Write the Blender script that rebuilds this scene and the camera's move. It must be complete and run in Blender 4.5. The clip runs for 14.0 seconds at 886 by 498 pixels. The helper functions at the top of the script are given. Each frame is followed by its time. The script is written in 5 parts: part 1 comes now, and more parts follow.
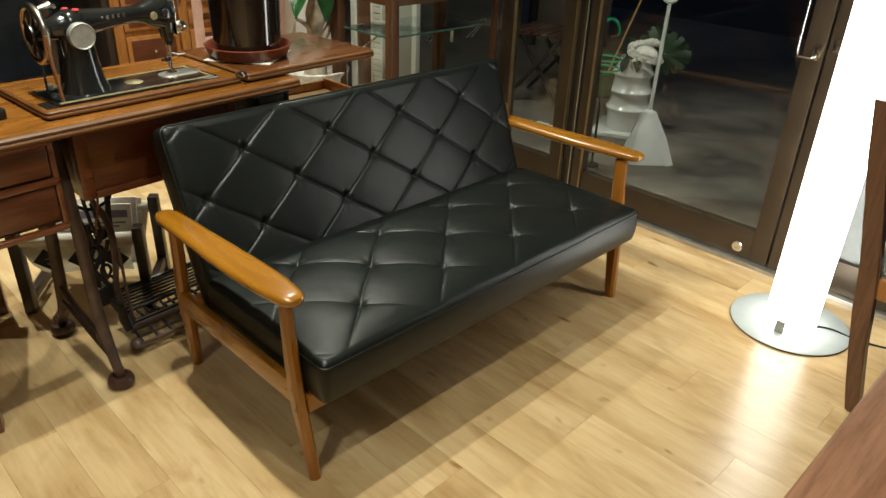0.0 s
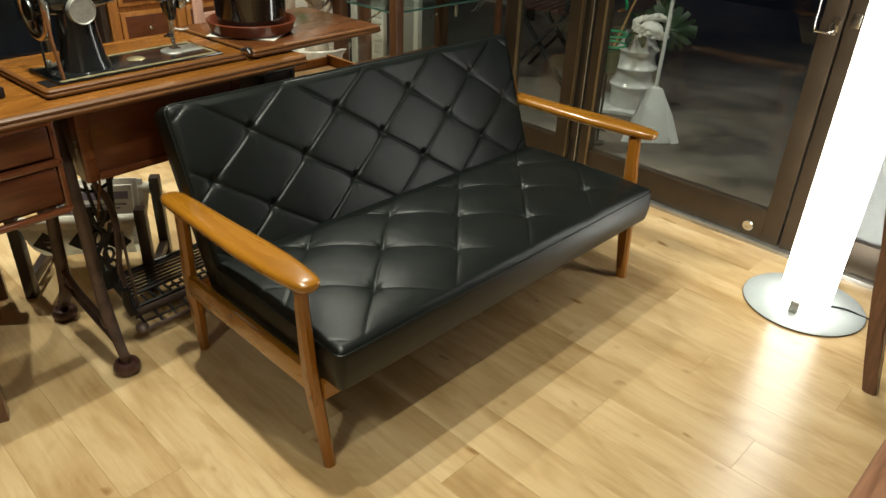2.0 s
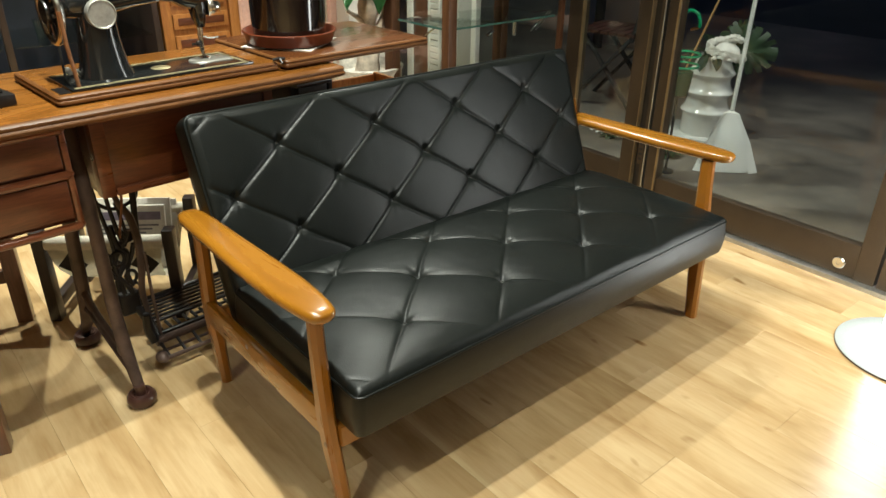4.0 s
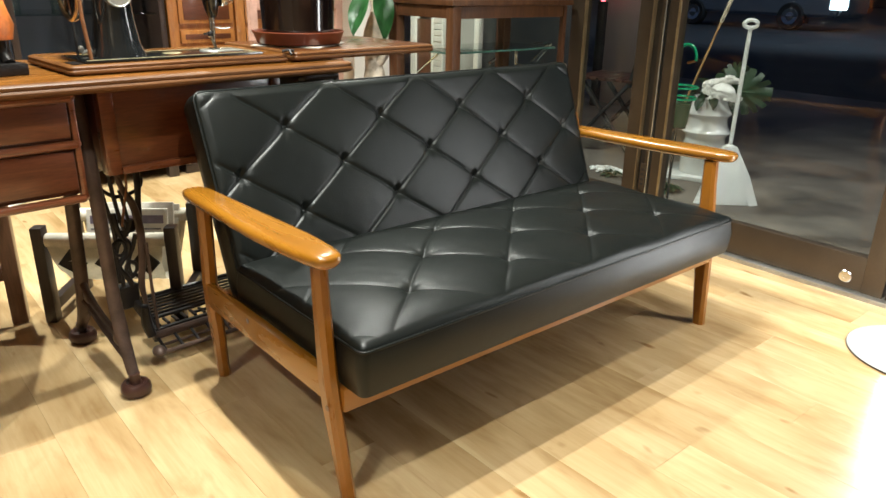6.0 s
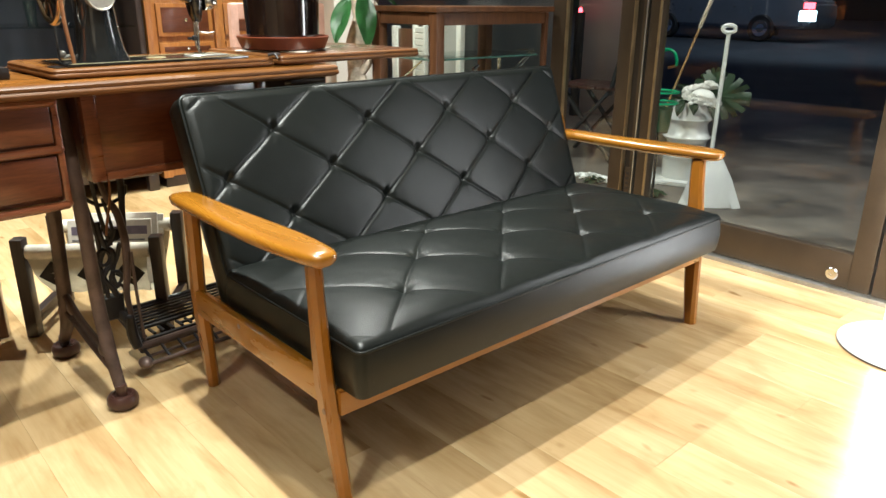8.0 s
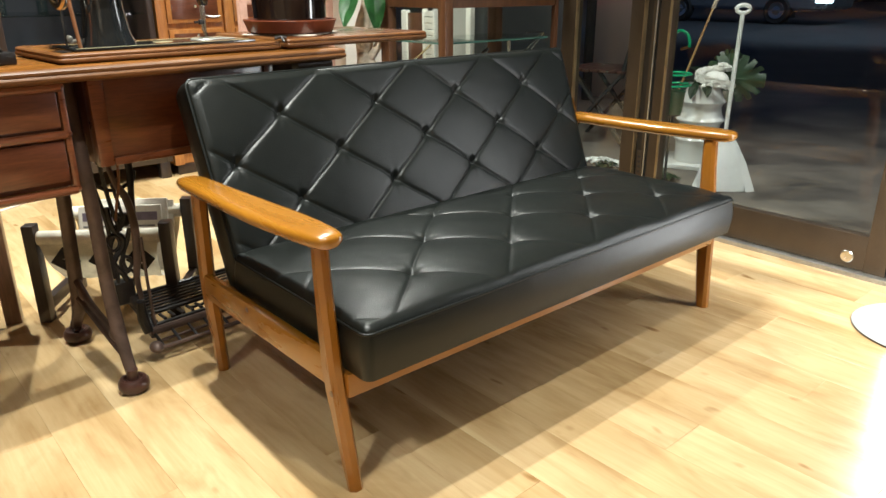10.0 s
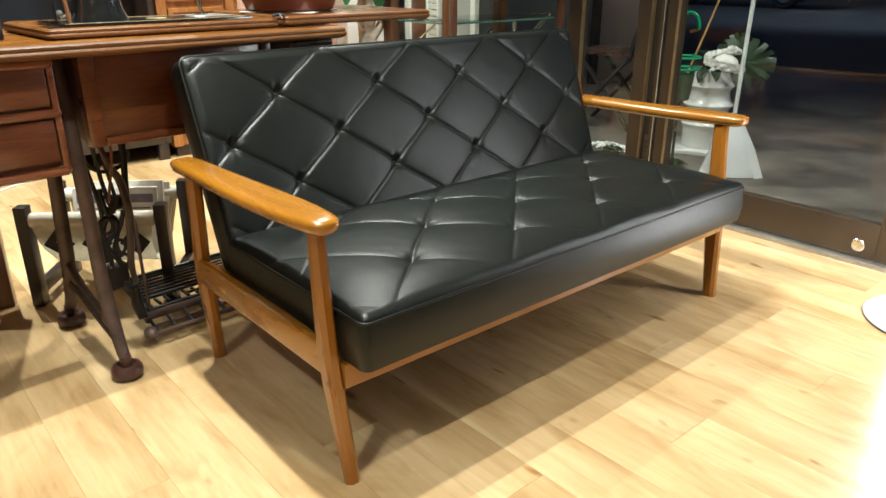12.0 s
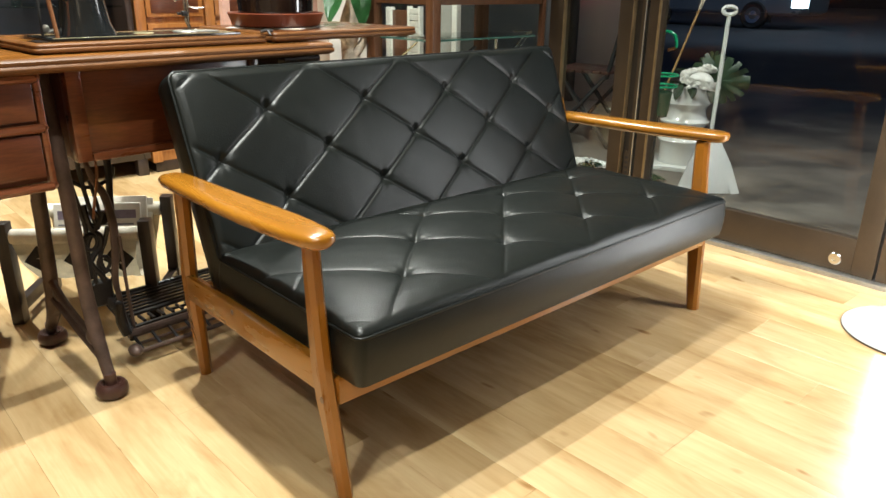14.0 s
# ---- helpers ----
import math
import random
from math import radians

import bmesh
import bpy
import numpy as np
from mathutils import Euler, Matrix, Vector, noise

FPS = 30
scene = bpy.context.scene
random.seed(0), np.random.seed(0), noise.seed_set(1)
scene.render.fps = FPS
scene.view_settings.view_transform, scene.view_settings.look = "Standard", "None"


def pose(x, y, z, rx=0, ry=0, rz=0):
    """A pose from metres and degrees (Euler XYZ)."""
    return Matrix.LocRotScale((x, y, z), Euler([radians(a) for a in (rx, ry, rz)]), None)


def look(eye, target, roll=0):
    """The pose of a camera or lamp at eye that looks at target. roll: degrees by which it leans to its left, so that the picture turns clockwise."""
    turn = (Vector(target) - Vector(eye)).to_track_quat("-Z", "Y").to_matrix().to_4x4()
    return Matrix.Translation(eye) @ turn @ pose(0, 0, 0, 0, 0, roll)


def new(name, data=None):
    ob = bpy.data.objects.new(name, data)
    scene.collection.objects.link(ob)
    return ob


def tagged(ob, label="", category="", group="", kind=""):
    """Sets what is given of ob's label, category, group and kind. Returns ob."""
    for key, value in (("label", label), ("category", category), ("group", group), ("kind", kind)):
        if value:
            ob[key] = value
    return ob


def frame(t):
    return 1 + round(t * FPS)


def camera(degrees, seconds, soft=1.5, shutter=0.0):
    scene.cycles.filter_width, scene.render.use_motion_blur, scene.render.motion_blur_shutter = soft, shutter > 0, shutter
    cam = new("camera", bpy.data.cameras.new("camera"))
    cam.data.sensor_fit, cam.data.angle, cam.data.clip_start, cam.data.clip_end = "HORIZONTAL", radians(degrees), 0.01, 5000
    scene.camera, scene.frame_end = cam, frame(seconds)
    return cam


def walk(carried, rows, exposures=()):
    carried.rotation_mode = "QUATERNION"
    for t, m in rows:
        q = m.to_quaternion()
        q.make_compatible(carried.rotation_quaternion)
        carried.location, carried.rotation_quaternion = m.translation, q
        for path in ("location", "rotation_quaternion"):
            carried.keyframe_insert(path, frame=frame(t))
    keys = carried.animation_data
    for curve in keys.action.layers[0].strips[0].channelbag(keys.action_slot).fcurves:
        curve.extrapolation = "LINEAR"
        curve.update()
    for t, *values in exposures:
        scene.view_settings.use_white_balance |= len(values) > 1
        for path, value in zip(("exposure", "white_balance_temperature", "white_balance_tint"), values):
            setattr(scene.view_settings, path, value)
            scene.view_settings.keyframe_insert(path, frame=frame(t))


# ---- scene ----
cam = camera(63.3, 14.0)
PATH = [
    (0, (-0.008, 0.02, 1.283), (-1.246, 1.285, 0.354), 2.2),
    (0.5, (-0.011, 0.018, 1.28), (-1.248, 1.282, 0.346), 2.4),
    (1, (-0.014, 0.018, 1.28), (-1.25, 1.277, 0.338), 2.5),
    (1.5, (-0.02, 0.021, 1.277), (-1.25, 1.277, 0.323), 2.5),
    (2, (-0.079, 0.013, 1.268), (-1.28, 1.274, 0.286), 2.3),
    (2.5, (-0.145, 0.031, 1.244), (-1.353, 1.26, 0.229), 1.6),
    (3, (-0.162, 0.132, 1.226), (-1.402, 1.302, 0.179), 0.7),
    (3.5, (-0.164, 0.183, 1.214), (-1.46, 1.326, 0.208), 0.4),
    (4, (-0.161, 0.173, 1.161), (-1.519, 1.331, 0.259), 0.8),
    (6.5, (-0.107, 0.106, 0.922), (-1.525, 1.343, 0.245), 0.9),
    (7, (-0.116, 0.103, 0.916), (-1.515, 1.368, 0.253), 1.0),
    (7.5, (-0.129, 0.101, 0.92), (-1.529, 1.368, 0.263), 0.7),
    (8, (-0.134, 0.096, 0.908), (-1.534, 1.364, 0.252), 0.5),
    (10.5, (-0.129, 0.116, 0.893), (-1.55, 1.335, 0.19), -0.3),
    (11, (-0.138, 0.127, 0.89), (-1.562, 1.334, 0.173), -0.3),
    (11.5, (-0.153, 0.138, 0.887), (-1.571, 1.348, 0.162), -0.0),
    (12, (-0.163, 0.14, 0.882), (-1.572, 1.357, 0.153), 0.2),
    (12.5, (-0.177, 0.132, 0.881), (-1.579, 1.366, 0.166), 0.7),
    (13, (-0.175, 0.119, 0.882), (-1.559, 1.381, 0.18), 1.3),
    (13.5, (-0.186, 0.113, 0.879), (-1.552, 1.401, 0.189), 1.3),
    (14, (-0.18, 0.112, 0.881), (-1.556, 1.391, 0.194), 0.7),
]
EXPOSURE = [(0, 0.03, 6220, 10), (2.5, 0.0, 6220, 10), (3.0, 0.08, 6170, 10), (3.5, 0.36, 6060, 10), (4.0, 0.50, 5980, 10), (6.5, 1.0, 5850, 14), (8.0, 1.06, 5780, 14), (10.5, 0.93, 5840, 14), (14.0, 0.95, 5840, 14)]
walk(cam, [(t, look(eye, target, roll)) for t, eye, target, roll in PATH], EXPOSURE)

# ---- world and lights ----
world = bpy.data.worlds.new("night")
scene.world = world
world.use_nodes = True
bg = world.node_tree.nodes["Background"]
bg.inputs["Color"].default_value = (0.10, 0.14, 0.25, 1)
bg.inputs["Strength"].default_value = 0.12


def spot(name, x, y, z, power, tx, ty, tz=0.0, angle=110, blend=0.6, size=0.022, colour=(1.0, 0.80, 0.52)):
    lamp = bpy.data.lights.new(name, "SPOT")
    lamp.energy, lamp.color, lamp.spot_size, lamp.spot_blend, lamp.shadow_soft_size = power, colour, radians(angle), blend, size
    ob = new(name, lamp)
    ob.matrix_world = look((x, y, z), (tx, ty, tz))
    return ob


CEIL = 2.55
WARM = (1.0, 0.985, 0.80)
for lx, watts in ((-0.38, 60), (-1.37, 108), (-1.76, 125)):
    spot("downlight_or_fill", lx, 0.66, CEIL - 0.05, watts, lx, 0.66, colour=WARM)
# Four unseen lamps added as fill to brighten floor, table and sofa.
for lx, ly, watts, cone in ((-3.20, 0.50, 190, 78), (-2.70, 1.90, 130, 115), (-0.40, -0.90, 108, 110), (1.25, -0.95, 165, 110)):
    spot("downlight_or_fill", lx, ly, CEIL - 0.05, watts, lx, ly, colour=WARM, angle=cone, blend=0.8)
# Added fill outside, no fittings known: vase and dustpan, paving, plastered wall.
spot("outdoor_fill", -1.45, 3.00, 2.45, 66, -1.58, 3.42, colour=(1.0, 0.93, 0.82), angle=58, blend=0.3)
spot("outdoor_fill", -0.30, 4.40, 2.45, 75, -0.30, 4.40, colour=(1.0, 0.93, 0.82), angle=96)
spot("outdoor_fill", -3.10, 4.75, 2.45, 26, -3.80, 5.20, 1.1, colour=(1.0, 0.90, 0.80), angle=75)
# Unseen narrow spot added to whiten the column by the window.
spot("column_fill", -2.20, 2.30, CEIL - 0.06, 65, -3.10, 2.12, 0.80, colour=WARM, angle=27)
# Added cold fill over the car park, so that the car shows.
spot("car_park_fill", -5.0, 15.0, 6.0, 380, -7.0, 17.5, colour=(0.75, 0.88, 1.0), angle=120)

# ---- materials ----


def shader(name):
    m = bpy.data.materials.new(name)
    m.use_nodes = True
    t = m.node_tree
    return m, t, t.nodes["Principled BSDF"]


def coords(t, scale, vary=0.0):
    """Object coordinates times scale, shifted at random from object to object."""
    tex = t.nodes.new("ShaderNodeTexCoord")
    m = t.nodes.new("ShaderNodeMapping")
    m.inputs["Scale"].default_value = scale
    if vary:
        info = t.nodes.new("ShaderNodeObjectInfo")
        mul = t.nodes.new("ShaderNodeVectorMath")
        mul.operation = "SCALE"
        mul.inputs[0].default_value = (vary, vary * 1.7, vary * 0.6)
        t.links.new(info.outputs["Random"], mul.inputs["Scale"])
        add = t.nodes.new("ShaderNodeVectorMath")
        t.links.new(tex.outputs["Object"], add.inputs[0])
        t.links.new(mul.outputs[0], add.inputs[1])
        t.links.new(add.outputs[0], m.inputs["Vector"])
    else:
        t.links.new(tex.outputs["Object"], m.inputs["Vector"])
    return m.outputs["Vector"]


def noise_of(t, vector, scale, detail=4.0, rough=0.55, distort=0.0):
    n = t.nodes.new("ShaderNodeTexNoise")
    n.inputs["Scale"].default_value, n.inputs["Detail"].default_value = scale, detail
    n.inputs["Roughness"].default_value, n.inputs["Distortion"].default_value = rough, distort
    t.links.new(vector, n.inputs["Vector"])
    return n.outputs["Fac"]


def ramp(t, fac, stops):
    r = t.nodes.new("ShaderNodeValToRGB")
    while len(r.color_ramp.elements) < len(stops):
        r.color_ramp.elements.new(0.5)
    for e, (at, c) in zip(r.color_ramp.elements, stops):
        e.position, e.color = at, (*c, 1) if len(c) == 3 else c
    t.links.new(fac, r.inputs["Fac"])
    return r.outputs["Color"]


def mixed(t, a, b, fac=1.0, kind="MULTIPLY"):
    m = t.nodes.new("ShaderNodeMix")
    m.data_type, m.blend_type = "RGBA", kind
    m.inputs["Factor"].default_value = fac
    t.links.new(a, m.inputs[6])
    t.links.new(b, m.inputs[7])
    return m.outputs[2]


def bumped(t, b, fac, strength, distance=0.002):
    n = t.nodes.new("ShaderNodeBump")
    n.inputs["Strength"].default_value, n.inputs["Distance"].default_value = strength, distance
    t.links.new(fac, n.inputs["Height"])
    t.links.new(n.outputs["Normal"], b.inputs["Normal"])


def spread(t, fac, low, high):
    r = t.nodes.new("ShaderNodeMapRange")
    r.inputs["To Min"].default_value, r.inputs["To Max"].default_value = low, high
    t.links.new(fac, r.inputs["Value"])
    return r.outputs["Result"]


def plain(name, c, rough=0.5, metal=0.0, scale=8.0, vary=0.25, fine=120.0, bump=0.08, coat=0.0, spec=0.5):
    """A painted, cast or moulded surface: two scales of mottling, uneven gloss, fine relief."""
    m, t, b = shader(name)
    v = coords(t, (1, 1, 1))
    big, small = noise_of(t, v, scale), noise_of(t, v, fine, 3)
    low, high = tuple(k * (1 - vary) for k in c), tuple(min(1, k * (1 + vary)) for k in c)
    t.links.new(mixed(t, ramp(t, big, [(0.3, low), (0.7, high)]), ramp(t, small, [(0.2, (0.82,) * 3), (0.8, (1, 1, 1))])), b.inputs["Base Color"])
    t.links.new(spread(t, big, max(0.03, rough - 0.08), min(1, rough + 0.08)), b.inputs["Roughness"])
    b.inputs["Metallic"].default_value, b.inputs["Coat Weight"].default_value, b.inputs["Specular IOR Level"].default_value = metal, coat, spec
    b.inputs["Coat Roughness"].default_value = 0.12
    bumped(t, b, small, bump)
    return m


def wood(name, dark, light, grain=(3, 40, 40), rough=0.35, coat=0.3, vary=0.0, streak=0.6, bump=0.05, spec=0.5):
    """Timber, with the grain along the axis that has the smallest scale."""
    m, t, b = shader(name)
    v = coords(t, grain, vary)
    wide = noise_of(t, v, 1.0, 6, 0.6, 0.6)
    fine = noise_of(t, v, 5.0, 3, 0.7)
    base = ramp(t, wide, [(0.28, dark), (0.72, light)])
    col = mixed(t, base, ramp(t, fine, [(0.3, (1 - streak * 0.55,) * 3), (0.65, (1, 1, 1))]))
    t.links.new(col, b.inputs["Base Color"])
    t.links.new(spread(t, wide, rough - 0.06, rough + 0.08), b.inputs["Roughness"])
    b.inputs["Coat Weight"].default_value, b.inputs["Coat Roughness"].default_value, b.inputs["Specular IOR Level"].default_value = coat, 0.15, spec
    bumped(t, b, fine, bump, 0.001)
    return m


def leather():
    m, t, b = shader("black_leatherette")
    v = coords(t, (1, 1, 1))
    vor = t.nodes.new("ShaderNodeTexVoronoi")
    vor.inputs["Scale"].default_value = 420
    t.links.new(v, vor.inputs["Vector"])
    big, mid = noise_of(t, v, 5), noise_of(t, v, 38, 4, 0.6, 0.4)
    t.links.new(ramp(t, big, [(0.3, (0.0050, 0.0062, 0.0054)), (0.7, (0.0078, 0.0095, 0.0083))]), b.inputs["Base Color"])
    t.links.new(spread(t, mid, 0.32, 0.41), b.inputs["Roughness"])
    b.inputs["Specular IOR Level"].default_value = 0.31
    first = t.nodes.new("ShaderNodeBump")
    first.inputs["Strength"].default_value, first.inputs["Distance"].default_value = 0.38, 0.0006
    t.links.new(vor.outputs["Distance"], first.inputs["Height"])
    second = t.nodes.new("ShaderNodeBump")
    second.inputs["Strength"].default_value, second.inputs["Distance"].default_value = 0.14, 0.0016
    t.links.new(mid, second.inputs["Height"])
    t.links.new(first.outputs["Normal"], second.inputs["Normal"])
    t.links.new(second.outputs["Normal"], b.inputs["Normal"])
    return m


def glass(name, tint=(0.93, 0.97, 0.95)):
    """A clear pane: what lies behind shows through, and it mirrors by its Fresnel gloss."""
    m, t, b = shader(name)
    t.nodes.remove(b)
    clear, shine, lean, mix = (t.nodes.new("ShaderNode" + k) for k in ("BsdfTransparent", "BsdfGlossy", "LayerWeight", "MixShader"))
    clear.inputs["Color"].default_value = (*tint, 1)
    shine.inputs["Roughness"].default_value = 0.01
    lean.inputs["Blend"].default_value = 0.5
    steep, gloss = t.nodes.new("ShaderNodeMath"), t.nodes.new("ShaderNodeMath")
    steep.operation, gloss.operation = "POWER", "MULTIPLY_ADD"
    steep.inputs[1].default_value = 4.6
    gloss.inputs[1].default_value, gloss.inputs[2].default_value = 0.94, 0.040
    t.links.new(lean.outputs["Facing"], steep.inputs[0])
    t.links.new(steep.outputs[0], gloss.inputs[0])
    t.links.new(gloss.outputs[0], mix.inputs[0])
    t.links.new(clear.outputs[0], mix.inputs[1])
    t.links.new(shine.outputs[0], mix.inputs[2])
    t.links.new(mix.outputs[0], t.nodes["Material Output"].inputs["Surface"])
    return m


def glow(name, c, strength):
    m, t, b = shader(name)
    b.inputs["Base Color"].default_value = (*c, 1)
    b.inputs["Emission Color"].default_value = (*c, 1)
    b.inputs["Emission Strength"].default_value = strength
    return m


def floor_wood():
    """Pale oak boards: each one its own tone, soft cloudy figure along the grain, fine pores and a few dark knots."""
    m, t, b = shader("pale_oak_floor")
    v = coords(t, (2.0, 6.5, 1), 37.0)
    cloud, figure = noise_of(t, v, 1.0, 4, 0.55, 0.5), noise_of(t, v, 1.7, 4, 0.55, 1.2)
    pores = noise_of(t, coords(t, (6, 90, 1), 37.0), 1.0, 3, 0.7)
    streak = noise_of(t, coords(t, (1.3, 30, 1), 91.0), 1.0, 4, 0.6, 0.9)
    knot = noise_of(t, coords(t, (9, 20, 1), 53.0), 1.2, 1, 0.4)
    base = ramp(t, cloud, [(0.28, (0.370, 0.240, 0.106)), (0.48, (0.520, 0.368, 0.188)), (0.70, (0.605, 0.455, 0.254))])
    col = mixed(t, base, ramp(t, figure, [(0.30, (0.84, 0.80, 0.74)), (0.50, (1, 1, 1))]))
    col = mixed(t, col, ramp(t, streak, [(0.34, (0.93, 0.90, 0.86)), (0.56, (1, 1, 1))]))
    col = mixed(t, col, ramp(t, pores, [(0.28, (0.92, 0.90, 0.87)), (0.55, (1, 1, 1))]))
    col = mixed(t, col, ramp(t, knot, [(0.17, (0.55, 0.44, 0.32)), (0.28, (1, 1, 1))]))
    info = t.nodes.new("ShaderNodeObjectInfo")
    col = mixed(t, col, ramp(t, info.outputs["Random"], [(0.0, (0.86, 0.825, 0.77)), (0.5, (0.95, 0.935, 0.91)), (1.0, (1, 1, 1))]))
    t.links.new(col, b.inputs["Base Color"])
    t.links.new(spread(t, cloud, 0.19, 0.29), b.inputs["Roughness"])
    b.inputs["Specular IOR Level"].default_value = 0.5
    bumped(t, b, pores, 0.10, 0.0005)
    return m


LEATHER = leather()
AMBER = wood("amber_varnished_wood", (0.228, 0.088, 0.005), (0.325, 0.136, 0.009), (2.0, 14, 14), 0.26, 0.5, streak=0.08, bump=0.012)
AMBER_UP = wood("amber_varnished_wood_upright", (0.210, 0.072, 0.004), (0.295, 0.110, 0.007), (14, 14, 2), 0.28, 0.4, streak=0.10, bump=0.015)
AMBER_LONG = wood("amber_varnished_wood_long", (0.235, 0.088, 0.009), (0.32, 0.126, 0.015), (14, 2, 14), 0.28, 0.4, streak=0.10, bump=0.015)
MAHOGANY = wood("red_brown_mahogany", (0.115, 0.032, 0.012), (0.22, 0.07, 0.024), (45, 4, 45), 0.28, 0.5)
TABLETOP = wood("worn_varnished_tabletop", (0.125, 0.042, 0.006), (0.330, 0.130, 0.020), (14, 3, 14), 0.26, 0.4, streak=0.45)
NOSING = wood("dark_worn_nosing", (0.090, 0.035, 0.009), (0.178, 0.072, 0.019), (18, 3, 18), 0.46, 0.0, streak=0.45, spec=0.26)
LEAFWOOD = wood("reddish_leaf_wood", (0.070, 0.023, 0.007), (0.150, 0.054, 0.015), (14, 3, 14), 0.26, 0.4, streak=0.45)
MATTESTEEL = plain("dull_grey_steel", (0.40, 0.39, 0.35), 0.5, 0.5, 40, 0.2, 200, 0.2)
LAMPBASE = plain("pale_satin_steel", (0.50, 0.54, 0.53), 0.45, 0.25, 12, 0.06, 300, 0.04)
GARDENWOOD = wood("dark_garden_slats", (0.045, 0.016, 0.010), (0.08, 0.03, 0.018), (40, 3, 40), 0.5, 0.1)
PANEL = wood("dark_red_panel", (0.088, 0.025, 0.009), (0.155, 0.046, 0.017), (45, 5, 45), 0.3, 0.5)
ORANGE = wood("orange_cabinet_wood", (0.36, 0.13, 0.028), (0.55, 0.24, 0.06), (40, 40, 4), 0.35, 0.3)
WALNUT = wood("brown_walnut", (0.10, 0.042, 0.022), (0.20, 0.09, 0.048), (40, 40, 4), 0.32, 0.4)
WALNUT_FLAT = wood("brown_walnut_board", (0.19, 0.085, 0.045), (0.32, 0.16, 0.09), (40, 3, 40), 0.30, 0.3)
EBONY = wood("black_brown_wood", (0.020, 0.013, 0.010), (0.045, 0.027, 0.020), (40, 40, 4), 0.35, 0.2)
CASEWOOD = wood("case_wood", (0.060, 0.023, 0.009), (0.115, 0.050, 0.019), (40, 40, 4), 0.45, 0.06, spec=0.25)
PALEWOOD = wood("light_brown_wood", (0.40, 0.22, 0.09), (0.56, 0.34, 0.15), (4, 40, 40), 0.4, 0.2)
FLOOR = floor_wood()
JOINT = plain("floor_joint", (0.45, 0.34, 0.18), 0.7)
IRON = plain("brown_cast_iron", (0.098, 0.064, 0.050), 0.42, 0.35, 14, 0.4, 160, 0.25)
BLACKIRON = plain("black_cast_iron", (0.022, 0.019, 0.018), 0.40, 0.4, 14, 0.4, 160, 0.25)
CASTOR = plain("brown_castor", (0.055, 0.024, 0.018), 0.3, 0.0, 20, 0.3)
JAPAN = plain("black_japan_enamel", (0.012, 0.013, 0.013), 0.16, 0.0, 10, 0.3, 90, 0.02, 0.6)
NICKEL = plain("worn_nickel", (0.62, 0.60, 0.55), 0.24, 1.0, 30, 0.2, 150, 0.06)
CHROME = plain("bright_chrome", (0.75, 0.75, 0.74), 0.12, 1.0, 20, 0.08, 150, 0.02)
GOLD = plain("faded_gold_decal", (0.34, 0.29, 0.16), 0.4, 0.4, 60, 0.4)
BELT = plain("tan_leather_belt", (0.21, 0.085, 0.028), 0.6, 0.0, 40, 0.3)
RED = plain("red_felt", (0.50, 0.03, 0.03), 0.8, 0.0, 60, 0.2)
BRONZE = plain("bronze_anodised_frame", (0.068, 0.048, 0.030), 0.36, 0.55, 6, 0.15, 260, 0.05)
BRASS = plain("dull_brass_bronze", (0.34, 0.25, 0.13), 0.32, 0.8, 20, 0.2, 200, 0.05)
BRONZE_DARK = plain("dark_bronze_gasket", (0.020, 0.016, 0.013), 0.5, 0.2, 6, 0.2)
ALU = plain("aluminium_sill", (0.55, 0.55, 0.52), 0.35, 0.9, 20, 0.15)
PANE = glass("window_glass")
SHELFGLASS = glass("green_edge_glass", (0.90, 0.96, 0.94))
GREENEDGE = plain("green_glass_edge", (0.07, 0.16, 0.135), 0.15, 0.0, 30, 0.15)
WHITEWALL = plain("white_wall", (0.78, 0.75, 0.68), 0.8, 0.0, 2.5, 0.06, 200, 0.10)
# Warm tone chosen for the light it bounces, on surfaces out of view.
CEILING = plain("ceiling_paint", (0.36, 0.31, 0.23), 0.85, 0.0, 2.5, 0.05, 200, 0.08)
GREYPANEL = plain("grey_panel", (0.34, 0.33, 0.30), 0.6, 0.0, 4, 0.1)
TANWALL = plain("warm_brown_wall", (0.28, 0.22, 0.16), 0.8, 0.0, 2.5, 0.1, 200, 0.10)
OUTWALL = plain("brownish_plaster", (0.56, 0.45, 0.39), 0.9, 0.0, 1.5, 0.12, 120, 0.3)
DARKWALL = plain("dark_wall", (0.10, 0.075, 0.055), 0.7, 0.0, 3, 0.2, 150, 0.1)
NAVY = plain("dark_cabinet_back", (0.010, 0.013, 0.022), 0.5, 0.0, 3, 0.3)
GLAZE = plain("brown_black_glaze", (0.008, 0.004, 0.003), 0.10, 0.0, 8, 0.5, 60, 0.03, 0.8)
SAUCER = plain("red_brown_glaze", (0.110, 0.024, 0.009), 0.30, 0.0, 10, 0.4, 60, 0.04, 0.15)
PAPER = plain("white_paper", (0.72, 0.68, 0.60), 0.8, 0.0, 12, 0.12)
INK = plain("grey_print", (0.22, 0.21, 0.23), 0.8, 0.0, 40, 0.5)
PURPLE = plain("purple_print", (0.20, 0.165, 0.225), 0.7, 0.0, 40, 0.2)
CREAM = plain("cream_woven_cotton", (0.74, 0.69, 0.57), 0.9, 0.0, 25, 0.15, 320, 0.5)
BLACKCLOTH = plain("black_woven_cotton", (0.03, 0.027, 0.025), 0.9, 0.0, 25, 0.3, 320, 0.5)
CERAMIC = plain("white_glazed_ceramic", (0.72, 0.72, 0.69), 0.18, 0.0, 5, 0.06, 80, 0.03, 0.4)
